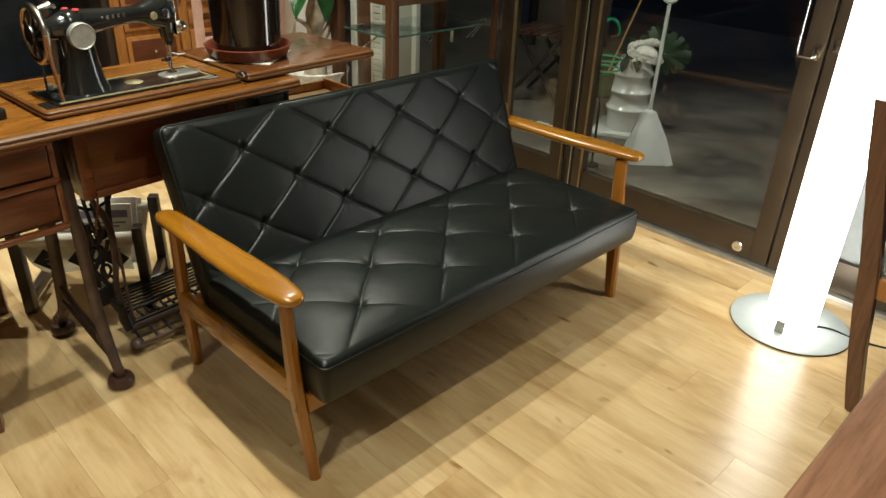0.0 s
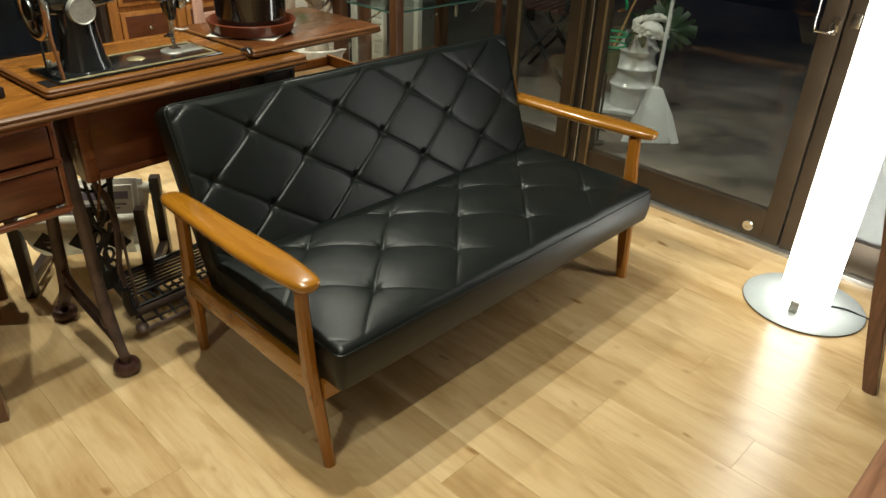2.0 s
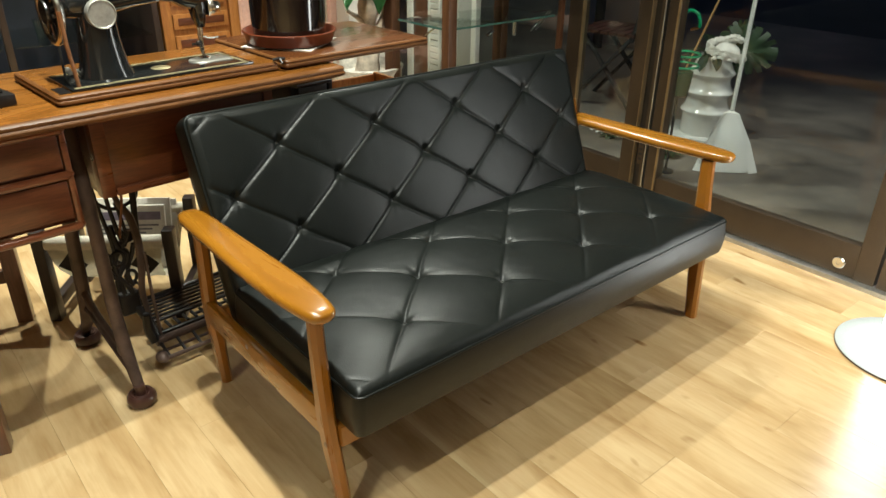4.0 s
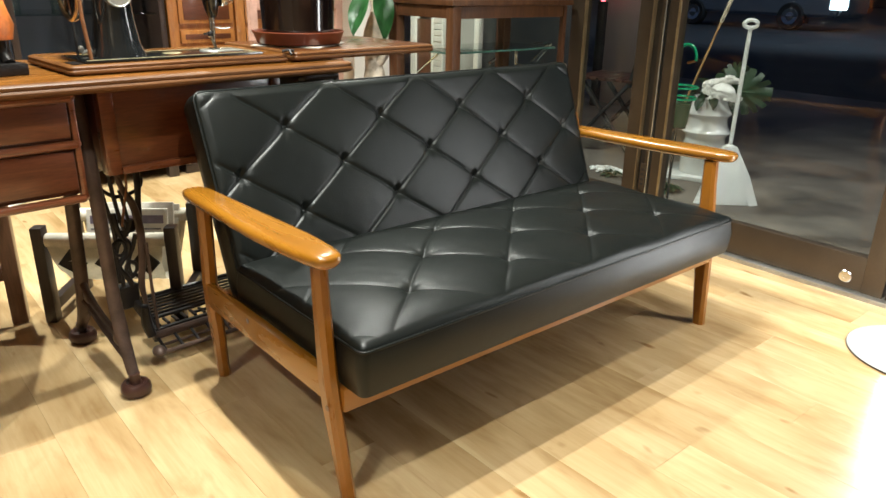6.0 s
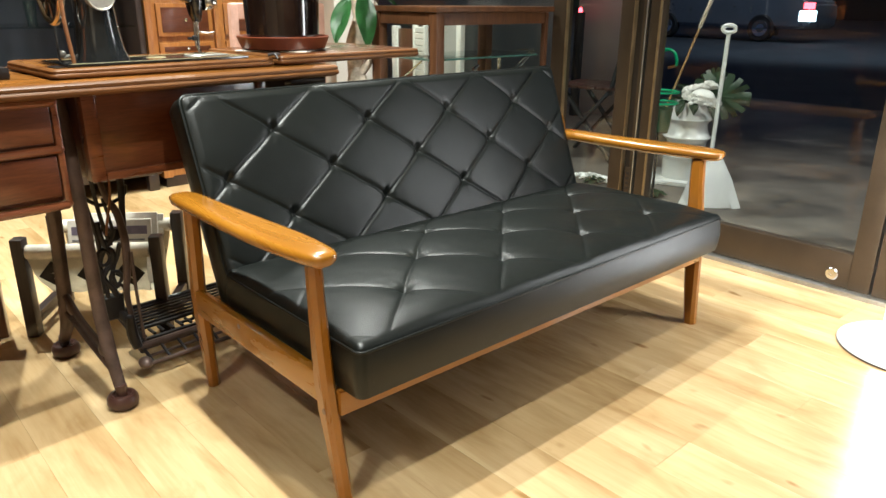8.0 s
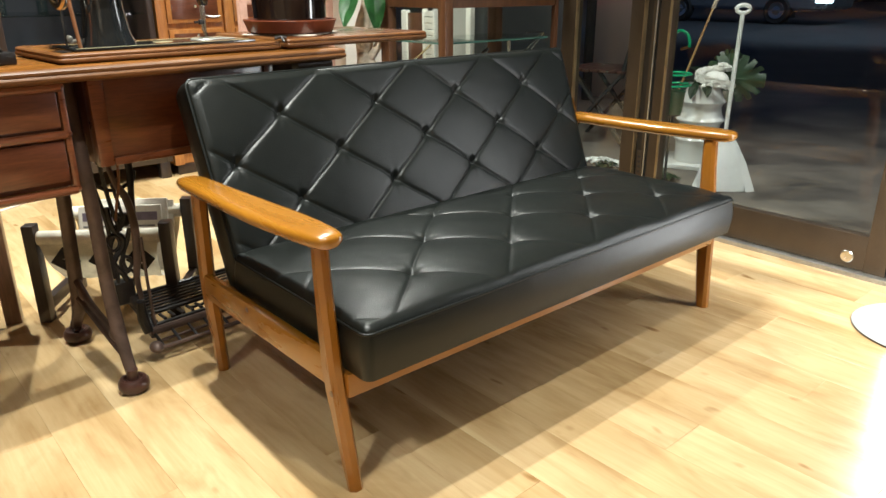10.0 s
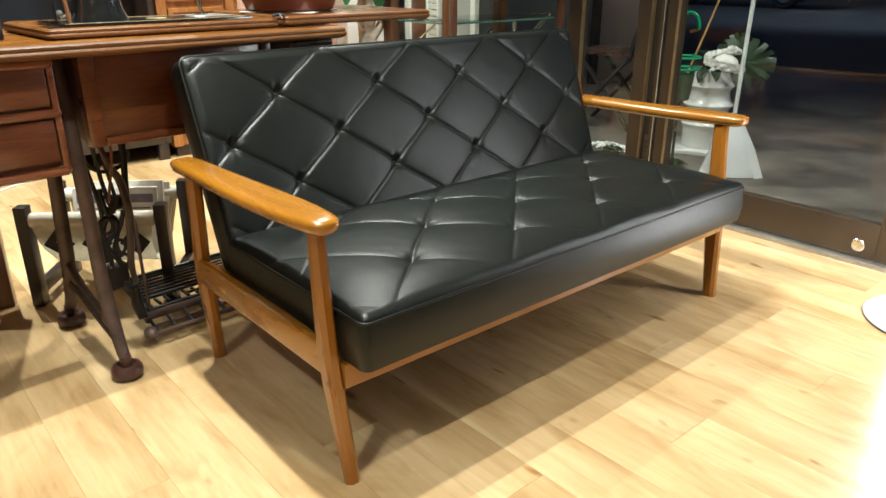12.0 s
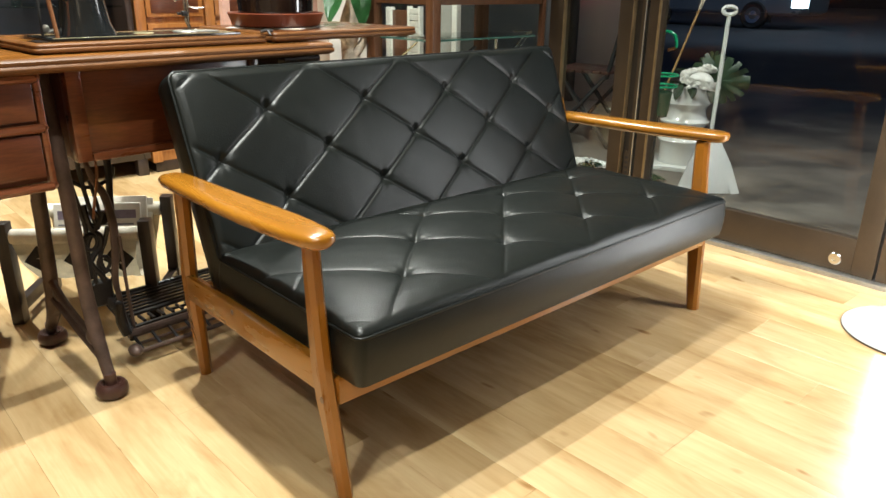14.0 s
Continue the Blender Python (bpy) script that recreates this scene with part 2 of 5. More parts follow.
PLASTIC = plain("pale_grey_plastic", (0.74, 0.74, 0.71), 0.42, 0.0, 6, 0.08, 90, 0.04)
GREEN = plain("green_plastic", (0.01, 0.32, 0.14), 0.3, 0.0, 10, 0.15)
# The can's green with shade put into the colour.
SHADEGREEN = plain("shaded_green_plastic", (0.006, 0.050, 0.024), 0.35, 0.0, 10, 0.2)
LEAF = plain("dark_green_leaf", (0.035, 0.13, 0.035), 0.32, 0.0, 18, 0.35, 120, 0.15)
LEAFDULL = plain("monstera_leaf", (0.032, 0.064, 0.030), 0.4, 0.0, 18, 0.35, 120, 0.15)
PETAL = plain("white_petal", (0.86, 0.84, 0.78), 0.6, 0.0, 30, 0.08)
BARK = plain("pale_bark", (0.55, 0.47, 0.37), 0.8, 0.0, 22, 0.45, 90, 0.8)
BASKET = plain("pale_basket", (0.62, 0.58, 0.50), 0.8, 0.0, 40, 0.3, 150, 0.8)
PINK = plain("pinkish_wood", (0.56, 0.33, 0.25), 0.5, 0.0, 12, 0.15)
PAVING = plain("dark_paving", (0.120, 0.104, 0.086), 0.55, 0.0, 3.0, 0.5, 45, 0.5)
ASPHALT = plain("asphalt", (0.045, 0.048, 0.052), 0.85, 0.0, 1.5, 0.3, 60, 0.6)
SILVER = plain("silver_car_paint", (0.30, 0.31, 0.33), 0.3, 0.6, 3, 0.1)
TYRE = plain("tyre_rubber", (0.015, 0.015, 0.015), 0.8)
PEBBLE = plain("white_pebble", (0.80, 0.78, 0.74), 0.5, 0.0, 40, 0.3)
CORD = plain("white_cord", (0.7, 0.68, 0.62), 0.5)
ORANGEPAINT = plain("orange_painted_wood", (0.55, 0.16, 0.03), 0.45, 0.0, 25, 0.5)
LAMPGLOW = glow("white_lamp_shade", (1.0, 0.985, 0.87), 9.5)
TAIL = glow("red_tail_light", (1.0, 0.05, 0.06), 6.0)
COLDLIGHT = glow("cold_white_light", (0.75, 0.95, 1.0), 3.0)

# ---- building helpers ----


def thing(name, loc, label, category, group="", turn=0.0):
    ob = new(name)
    ob.empty_display_size = 0.05
    ob.matrix_basis = pose(*loc, 0, 0, turn)
    return tagged(ob, label, category, group)


def finish(bm, name, material, sharp=35):
    me = bpy.data.meshes.new(name)
    bmesh.ops.recalc_face_normals(bm, faces=bm.faces)
    bm.to_mesh(me)
    bm.free()
    for p in me.polygons:
        p.use_smooth = True
    me.set_sharp_from_angle(angle=radians(sharp))
    for k in material if isinstance(material, (list, tuple)) else (material,):
        me.materials.append(k)
    return me


def part(name, bm, material, parent, label="", sharp=35):
    """One mesh under a thing or under a part, in the thing's own coordinates."""
    ob = new(name, finish(bm, name, material, sharp))
    ob.parent = parent
    return tagged(ob, label)


def single(name, bm, material, loc, label, category, group="", kind="", turn=0.0, sharp=35):
    ob = new(name, finish(bm, name, material, sharp))
    ob.matrix_basis = pose(*loc, 0, 0, turn)
    return tagged(ob, label, category, group, kind)


def merge(bm, other, m=None, index=0):
    if m is not None:
        bmesh.ops.transform(other, matrix=m, verts=other.verts)
    me = bpy.data.meshes.new("scratch")
    if index:
        for f in other.faces:
            f.material_index = index
    other.to_mesh(me)
    bm.from_mesh(me)
    bpy.data.meshes.remove(me)
    other.free()
    return bm


def block(x0, x1, y0, y1, z0, z1, bevel=0.003, seg=2, bm=None, m=None, index=0):
    """A box with eased edges."""
    b = bmesh.new()
    bmesh.ops.create_cube(b, size=1)
    bmesh.ops.transform(b, matrix=Matrix.LocRotScale(((x0 + x1) / 2, (y0 + y1) / 2, (z0 + z1) / 2), None, (abs(x1 - x0), abs(y1 - y0), abs(z1 - z0))), verts=b.verts)
    if bevel:
        bmesh.ops.bevel(b, geom=b.edges[:], offset=min(bevel, 0.45 * min(abs(x1 - x0), abs(y1 - y0), abs(z1 - z0))), segments=seg, profile=0.6, affect="EDGES")
    return merge(bm if bm is not None else bmesh.new(), b, m, index)


def loft(rings, closed_ring=True, caps=True, bm=None, index=0):
    """Skins a list of rings of equal count."""
    bm = bm if bm is not None else bmesh.new()
    vs = [[bm.verts.new(p) for p in ring] for ring in rings]
    n = len(rings[0])
    for a, b in zip(vs, vs[1:]):
        for i in range(n if closed_ring else n - 1):
            j = (i + 1) % n
            f = bm.faces.new((a[i], a[j], b[j], b[i]))
            f.material_index = index
    if caps and closed_ring:
        for ring in (vs[0][::-1], vs[-1]):
            f = bm.faces.new(ring)
            f.material_index = index
    return bm


def tube(points, radius, seg=10, bm=None, flat=1.0, index=0, smooth=0):
    """A round bar along points; radius is a number or one for each point; flat squeezes it across."""
    pts = [Vector(p) for p in points]
    if smooth:
        pts = spline(pts, smooth)
    n = len(pts)
    rad = [radius] * n if isinstance(radius, (int, float)) else [radius[0] + 0.0 if len(radius) == 1 else np.interp(i / (n - 1), np.linspace(0, 1, len(radius)), radius) for i in range(n)]
    side, rings = None, []
    for i, p in enumerate(pts):
        d = (pts[min(i + 1, n - 1)] - pts[max(i - 1, 0)]).normalized()
        if side is None:
            side = d.cross(Vector((0, 0, 1)) if abs(d.z) < 0.95 else Vector((1, 0, 0))).normalized()
        side = (side - d * side.dot(d)).normalized()
        up = d.cross(side)
        rings.append([p + side * rad[i] * math.cos(2 * math.pi * k / seg) + up * rad[i] * flat * math.sin(2 * math.pi * k / seg) for k in range(seg)])
    return loft(rings, bm=bm, index=index)


def spline(pts, steps):
    """Catmull-Rom through points."""
    pts = [Vector(p) for p in pts]
    out = []
    for i in range(len(pts) - 1):
        a, b, c, d = pts[max(i - 1, 0)], pts[i], pts[i + 1], pts[min(i + 2, len(pts) - 1)]
        for k in range(steps):
            t = k / steps
            out.append(0.5 * (2 * b + (c - a) * t + (2 * a - 5 * b + 4 * c - d) * t * t + (3 * b - a - 3 * c + d) * t ** 3))
    return out + [pts[-1]]


def lathe(profile, seg=32, at=(0, 0, 0), bm=None, m=None, index=0):
    """Turns (radius, height) pairs about the vertical."""
    b = bmesh.new()
    rings = [[(max(r, 1e-4) * math.cos(2 * math.pi * k / seg), max(r, 1e-4) * math.sin(2 * math.pi * k / seg), z) for k in range(seg)] for r, z in profile]
    loft(rings, bm=b)
    bmesh.ops.translate(b, vec=at, verts=b.verts)
    return merge(bm if bm is not None else bmesh.new(), b, m, index)


def ball(at, r, scale=(1, 1, 1), seg=12, bm=None, index=0):
    b = bmesh.new()
    bmesh.ops.create_uvsphere(b, u_segments=seg, v_segments=max(6, seg // 2), radius=r)
    return merge(bm if bm is not None else bmesh.new(), b, Matrix.LocRotScale(at, None, scale), index)


def beam(a, b, w, h, bevel=0.003, bm=None):
    """A straight square bar from a to b, w wide and h deep."""
    a, b = Vector(a), Vector(b)
    d = b - a
    x = block(-w / 2, w / 2, -h / 2, h / 2, 0, d.length, bevel)
    return merge(bm if bm is not None else bmesh.new(), x, Matrix.Translation(a) @ d.to_track_quat("Z", "Y").to_matrix().to_4x4())

# ---- large structure ----
X0, X1, Y0, DOOR = -4.4, 1.7, -2.3, 2.55


def structure(name, bm, material, loc=(0, 0, 0), label=""):
    return single(name, bm, material, loc, label, "", kind="structure")


floor = structure("floor", block(X0, X1, Y0, DOOR + 0.02, -0.12, -0.006, 0), JOINT, label="pale oak plank floor of a furniture shop")
# Ceiling added out of view; it closes the room and bounces warm light.
structure("ceiling", block(X0, X1, Y0, DOOR + 0.1, CEIL, CEIL + 0.12, 0), CEILING, label="unseen shop ceiling, toned for warm bounce light")
structure("wall_west", block(X0 - 0.12, X0, Y0 - 0.12, DOOR + 0.1, 0, CEIL, 0), DARKWALL, label="dark wall behind the cabinets")
# South and east walls are added out of view, for bounce and reflections.
structure("wall_south", block(X0, X1, Y0 - 0.12, Y0, 0, CEIL, 0), TANWALL, label="unseen brown wall closing the shop for bounce and reflections")
structure("wall_east", block(X1, X1 + 0.12, Y0 - 0.12, DOOR + 0.1, 0, CEIL, 0), TANWALL, label="unseen brown wall closing the shop for bounce and reflections")
structure("wall_north", block(X0, X1, DOOR - 0.05, DOOR + 0.1, 2.1, CEIL, 0.004), BRONZE, label="bronze head panel above the glass doors")
structure("trim_threshold", block(X0, X1, DOOR - 0.022, DOOR + 0.075, -0.02, 0.016, 0.003), ALU, label="aluminium threshold under the glass doors")

PY = DOOR + 0.025


def glazed(name, x0, x1, left, right, bottom, label, category, top=2.1):
    """A framed sheet of glass: two stiles, a bottom and a top rail, and the pane."""
    t = tagged(thing(name, ((x0 + x1) / 2, PY, 0.016), label, category), kind="structure")
    w = (x1 - x0) / 2
    part("window_frame", block(-w, -w + left, -0.022, 0.022, 0, top - 0.02, 0.003), BRONZE, t)
    part("window_frame", block(w - right, w, -0.022, 0.022, 0, top - 0.02, 0.003), BRONZE, t)
    part("bottom_rail", block(-w + left, w - right, -0.020, 0.020, 0.002, bottom, 0.003), BRONZE, t)
    part("top_rail", block(-w + left, w - right, -0.020, 0.020, top - 0.10, top - 0.022, 0.003), BRONZE, t)
    pane = part("pane", block(-w + left - 0.006, w - right + 0.006, -0.004, 0.004, bottom - 0.006, top - 0.095, 0), PANE, t, "clear plate glass")
    pane.visible_shadow = False
    return t


shopfront = glazed("window_1", X0, -1.775, 0.06, 0.062, 0.135, "fixed shop window in a bronze aluminium frame", "window")
door = glazed("door_1", -1.707, -0.803, 0.050, 0.066, 0.120, "closed glass door in a bronze frame", "door")
door_b = glazed("door_2", -0.795, 0.06, 0.070, 0.07, 0.120, "closed glass door leaf beside the floor lamp", "door")
glazed("window_2", 0.07, X1, 0.06, 0.06, 0.135, "fixed shop window in a bronze aluminium frame", "window")
wx = (X0 - 1.775) / 2
part("mullion", block(-2.172 - wx, -2.106 - wx, -0.024, 0.024, 0.136, 2.0, 0.003), BRONZE, shopfront)
part("bead", block(-2.104 - wx, -2.098 - wx, -0.024, -0.006, 0.136, 2.0, 0.001), BRASS, shopfront)
jamb = tagged(thing("jamb", (-1.741, PY, 0.0), "dark recessed post between window and door", "post"), kind="structure")
part("post", block(-0.034, 0.034, -0.004, 0.03, 0.016, 2.1, 0.002), BRONZE_DARK, jamb)
part("rib", block(-0.004, 0.010, -0.012, -0.004, 0.016, 2.1, 0.002), BRONZE, jamb)
part("seal", block(0.012, 0.018, -0.016, -0.004, 0.016, 2.1, 0.001), ALU, jamb, "grey rubber seal")
part("lock_plate", block(-0.018, 0.008, -0.016, -0.012, 0.165, 0.275, 0.002), BRONZE, jamb, "small dull bronze lock plate")
for z in (0.185, 0.205, 0.225, 0.245):
    part("slot", block(-0.012, 0.002, -0.0172, -0.0162, z, z + 0.010, 0), BRONZE_DARK, jamb)
part("bead", block(-0.410, -0.402, -0.030, -0.021, 0.002, 2.08, 0.002), BRASS, door, "thin polished brass-coloured bead")
part("bead", block(-0.0315, -0.0345, -0.028, -0.004, 0.016, 2.1, 0.001), BRASS, jamb, "thin polished brass-coloured bead")

# handles and studs, in the doors' own coordinates
for leaf, hx, side in ((door, 0.4055, 1),):
    h = part("pull_handle", tube([(hx + 0.022, -0.022, 0.775), (hx + 0.022, -0.062, 0.775), (hx - 0.018, -0.066, 0.775), (hx - 0.022, -0.066, 0.800), (hx - 0.022, -0.066, 1.25), (hx - 0.018, -0.066, 1.272), (hx + 0.022, -0.062, 1.272), (hx + 0.022, -0.022, 1.272)], 0.0045, 12), CHROME, leaf, "bright bent pull handle")
    for z in (0.775, 1.272):
        part("rosette", block(hx + 0.010, hx + 0.032, -0.028, -0.022, z - 0.012, z + 0.026, 0.003), NICKEL, h)
part("key_plate", block(-0.411, -0.384, -0.029, -0.022, 0.795, 0.840, 0.003), NICKEL, door_b)
part("latch", block(0.4255, 0.4455, -0.034, -0.022, 0.775, 0.815, 0.003), CHROME, door)
floor_lock = merge(bmesh.new(), lathe([(0, 0), (0.019, 0), (0.021, 0.003), (0.018, 0.006), (0.007, 0.006), (0.006, 0.004), (0, 0.004)], 24), Matrix.Translation((0.3325, -0.020, 0.042)) @ pose(0, 0, 0, 90))
part("floor_lock", floor_lock, CHROME, door, "round steel floor lock")

# outside
structure("ground", block(-60, 60, DOOR + 0.075, 70, -0.10, -0.012, 0), ASPHALT, label="dark asphalt of a car park at night")

# ---- sofa ----
sofa = thing("sofa", (-1.091, 0.714, 0), "two-seat black leatherette sofa with tufted cushions and amber wooden arms", "sofa")


def lattice(u, v, cu, cv, pitch, line, broad, wide, gather, floor_, dome, deep, reach, lean, bounds, fold=(0.003, 0.003)):
    """How the tufting draws the cover in: a diamond lattice of narrow creases that ride up over the stuffing between the buttons, a wide hollow and a gathered pit at each crossing, a slight dome between."""
    p, q = (u / cu + v / cv) / 2, (u / cu - v / cv) / 2
    # pleats bow a little from button to button
    p, q = p + 0.006 * math.sin(2 * math.pi * q), q + 0.006 * math.sin(2 * math.pi * p)
    dp, dq = abs(p - round(p)) * pitch, abs(q - round(q)) * pitch
    bp, bq = round(p), round(q)
    gathered, d = 0.0, 0.0
    for i in (bp - 1, bp, bp + 1):
        for j in (bq - 1, bq, bq + 1):
            u0, v0 = (i + j) * cu, (i - j) * cv
            if not (bounds[0] < u0 < bounds[1] and bounds[2] < v0 < bounds[3]):
                continue
            du, dv = u0 - u, v0 - v
            r = math.hypot(du, dv)
            gathered = max(gathered, math.exp(-(r / gather) ** 1.5))
            d += deep * math.exp(-math.sqrt(r * r + 1e-4) / reach)
            if r < 0.08:
                up = math.hypot(du, dv + lean)
                d += 0.0004 * math.sin(7 * math.atan2(dv, du) + 5 * i + 3 * j) * math.exp(-((r - 0.024) / 0.014) ** 2)
                d += 0.0065 * math.exp(-(r / 0.012) ** 2) + 0.0055 * math.exp(-(up / 0.008) ** 2) * (lean > 0)
    near = floor_ + (1 - floor_) * gathered
    # the upper panel rolls over the lower one at each pleat
    for k, above in ((dp, p > round(p)), (dq, q < round(q))):
        k = math.sqrt(k * k + 1.2e-6)
        d += line * near * math.exp(-k / fold[0 if above else 1]) + broad * (0.4 + 0.6 * near) * math.exp(-k / wide)
    return dome * abs(math.sin(math.pi * p) * math.sin(math.pi * q)) ** 0.7 - d


def cushion(lx, ly, thick, corner, height, place, step=0.0024, round_=0.011, bulge=0.006, rim=0.036):
    """An upholstered slab lx by ly: its face is lifted by height(a, b), its border falls off in a round, with a boxed side below."""
    bm = bmesh.new()

    def ticks(length):
        ends = [0, 0.0025, 0.006, 0.011, 0.017]
        n = max(4, round((length - 0.034) / step))
        mid = [0.017 + (length - 0.034) * i / n for i in range(1, n)]
        return ends + mid + [length - e for e in ends[::-1]]

    def cornered(a, b):
        ca, cb = (1 if a > lx / 2 else -1), (1 if b > ly / 2 else -1)
        ea, eb = (a if ca < 0 else lx - a), (b if cb < 0 else ly - b)
        if ea < corner and eb < corner:
            s, t = 1 - ea / corner, 1 - eb / corner
            s, t = s * math.sqrt(1 - t * t / 2), t * math.sqrt(1 - s * s / 2)
            ea, eb = corner * (1 - s), corner * (1 - t)
            a, b = (ea if ca < 0 else lx - ea), (eb if cb < 0 else ly - eb)
        return a, b

    ta, tb = ticks(lx), ticks(ly)
    grid = []
    for a in ta:
        row = []
        for b in tb:
            e = min(a, lx - a, b, ly - b)
            fall = round_ * (1 - math.sqrt(max(0, 1 - (1 - min(e, round_) / round_) ** 2)))
            sa, sb = min(1, a / rim, (lx - a) / rim), min(1, b / rim, (ly - b) / rim)
            soft = sa * sa * (3 - 2 * sa) * sb * sb * (3 - 2 * sb)
            pa, pb = cornered(a, b)
            row.append(bm.verts.new(place(pa, pb, height(pa, pb) * soft - fall)))
        grid.append(row)
    for i in range(len(ta) - 1):
        for j in range(len(tb) - 1):
            bm.faces.new((grid[i][j], grid[i + 1][j], grid[i + 1][j + 1], grid[i][j + 1]))
    loop = [(a, tb[0]) for a in ta] + [(ta[-1], b) for b in tb[1:]] + [(a, tb[-1]) for a in ta[-2::-1]] + [(ta[0], b) for b in tb[-2:0:-1]]
    top = [grid[i][0] for i in range(len(ta))] + grid[-1][1:] + [grid[i][-1] for i in range(len(ta) - 2, -1, -1)] + grid[0][-2:0:-1]
    last = top
    for depth, out in ((0.012, 0.45), (0.035, 1.0), (thick * 0.6, 0.9), (thick - 0.012, 0.3), (thick, -0.3)):
        ring = []
        for a, b in loop:
            a, b = cornered(a, b)
            da, db = (a - lx / 2) / (lx / 2), (b - ly / 2) / (ly / 2)
            n = Vector((da ** 7, db ** 7)).normalized() if max(abs(da), abs(db)) > 0.2 else Vector((0, 0))
            ring.append(bm.verts.new(place(a + n.x * bulge * out, b + n.y * bulge * out, -round_ - depth)))
        for i in range(len(ring)):
            j = (i + 1) % len(ring)
            bm.faces.new((last[i], last[j], ring[j], ring[i]))
        last = ring
    bm.faces.new(last)
    edge = [place(*cornered(a, b), -round_ + 0.001) for a, b in loop]
    return bm, edge


def cord(points, r):
    """A closed round welt along points."""
    pts = [Vector(p) for p in points]
    n, seg, rings = len(pts), 8, []
    centre = sum(pts, Vector()) / n
    normal = (pts[n // 4] - pts[0]).cross(pts[n // 2] - pts[0]).normalized()
    for i, p in enumerate(pts):
        d = (pts[(i + 1) % n] - pts[i - 1]).normalized()
        side = d.cross(normal).normalized()
        rings.append([p + side * r * math.cos(2 * math.pi * k / seg) + normal * r * math.sin(2 * math.pi * k / seg) for k in range(seg)])
    return loft(rings + rings[:1], caps=False)


def button(at, normal, r):
    m = Matrix.Translation(at) @ Vector(normal).to_track_quat("Z", "Y").to_matrix().to_4x4()
    return merge(bmesh.new(), lathe([(0, 0.0045), (r * 0.5, 0.0042), (r * 0.85, 0.0025), (r, 0.0), (r * 0.9, -0.004), (0, -0.005)], 14), m)


# seat: a runs from the rear to the front edge, b along the sofa
SEAT_X0, SEAT_X1, SEAT_Y0, SEAT_Y1, SEAT_Z = -0.436, 0.060, 0.006, 1.238, 0.349
SBX, SBY, SCX, SCY = -0.070, 0.210, 0.131, 0.1400


def seat_height(a, b):
    x, y = SEAT_X0 + a, SEAT_Y0 + b
    crown = 0.023 * (1 - abs(2 * a / (SEAT_X1 - SEAT_X0) - 1) ** 4) * (1 - abs(2 * b / (SEAT_Y1 - SEAT_Y0) - 1) ** 9)
    wave = 0.0014 * noise.noise(Vector((x * 7, y * 7, 0))) + 0.0004 * noise.noise(Vector((x * 34, y * 34, 3)))
    fade = 0.35 + 0.65 * min(1.0, (SEAT_X1 - x) / 0.07)
    return crown + wave + 0.004 + fade * lattice(y - SBY, x - SBX, SCY, SCX, 0.190, 0.0028, 0.0014, 0.008, 0.085, 0.55, 0.0020, 0.0115, 0.042, 0.0, (-0.02, 0.93, -0.32, 0.02))


bm, edge = cushion(SEAT_X1 - SEAT_X0, SEAT_Y1 - SEAT_Y0, 0.090, 0.017, seat_height, lambda a, b, h: Vector((SEAT_X0 + a, SEAT_Y0 + b, SEAT_Z + h)), round_=0.009, rim=0.014)
seat = part("seat", bm, LEATHER, sofa, "tufted black leatherette seat cushion", 60)
part("piping", cord(edge, 0.0029), LEATHER, seat)
for k in range(4):
    for row, (bx, by) in enumerate(((SBX, SBY), (SBX - SCX, SBY + SCY), (SBX - 2 * SCX, SBY))):
        y = by + 2 * SCY * k
        if y < 1.15:
            h = seat_height(bx - SEAT_X0, y - SEAT_Y0)
            part("button", button((bx, y, SEAT_Z + h), (0, 0, 1), 0.0085), LEATHER, seat)

# back: a runs up the slope, b along the sofa
BACK_L, BACK_Y0, BACK_Y1 = 0.518, 0.009, 1.246
UP, OUT = Vector((-0.400, 0, 0.9165)), Vector((0.9165, 0, 0.400))
BB, BCY, BCA = 0.418, 0.1372, 0.1015


def back_height(a, b):
    y = BACK_Y0 + b
    crown = 0.006 * (1 - abs(2 * b / (BACK_Y1 - BACK_Y0) - 1) ** 5)
    wave = 0.0012 * noise.noise(Vector((a * 7, y * 7, 7))) + 0.0003 * noise.noise(Vector((a * 30, y * 30, 9)))
    return crown + wave + 0.003 + lattice(y - 0.208, a - BB, BCY, BCA, 0.1640, 0.0056, 0.0012, 0.008, 0.10, 0.80, 0.0020, 0.0050, 0.030, 0.012, (-0.17, 1.00, -0.25, 0.02), (0.0036, 0.0017))


def back_place(a, b, h):
    p = Vector((-0.388, 0, 0.230)) + UP * a + OUT * (h + 0.011)
    taper = 0.030 * min(1.0, (BACK_L - a) / 0.458)
    return Vector((p.x, BACK_Y0 + b - taper * b / (BACK_Y1 - BACK_Y0), p.z))


bm, edge = cushion(BACK_L, BACK_Y1 - BACK_Y0, 0.070, 0.020, back_height, back_place, round_=0.009, bulge=0.004, rim=0.022)
back = part("backrest", bm, LEATHER, sofa, "diamond-tufted black leatherette backrest", 60)
part("piping", cord(edge, 0.0034), LEATHER, back)
for row in range(-2, 1):
    for k in range(-1, 6):
        y = 0.208 + BCY * (2 * k + (row % 2))
        a = BB + BCA * row
        if 0.04 < y < 1.21:
            part("button", button(back_place(a, y - BACK_Y0, back_height(a, y - BACK_Y0) - 0.0005), OUT, 0.0085), LEATHER, back)


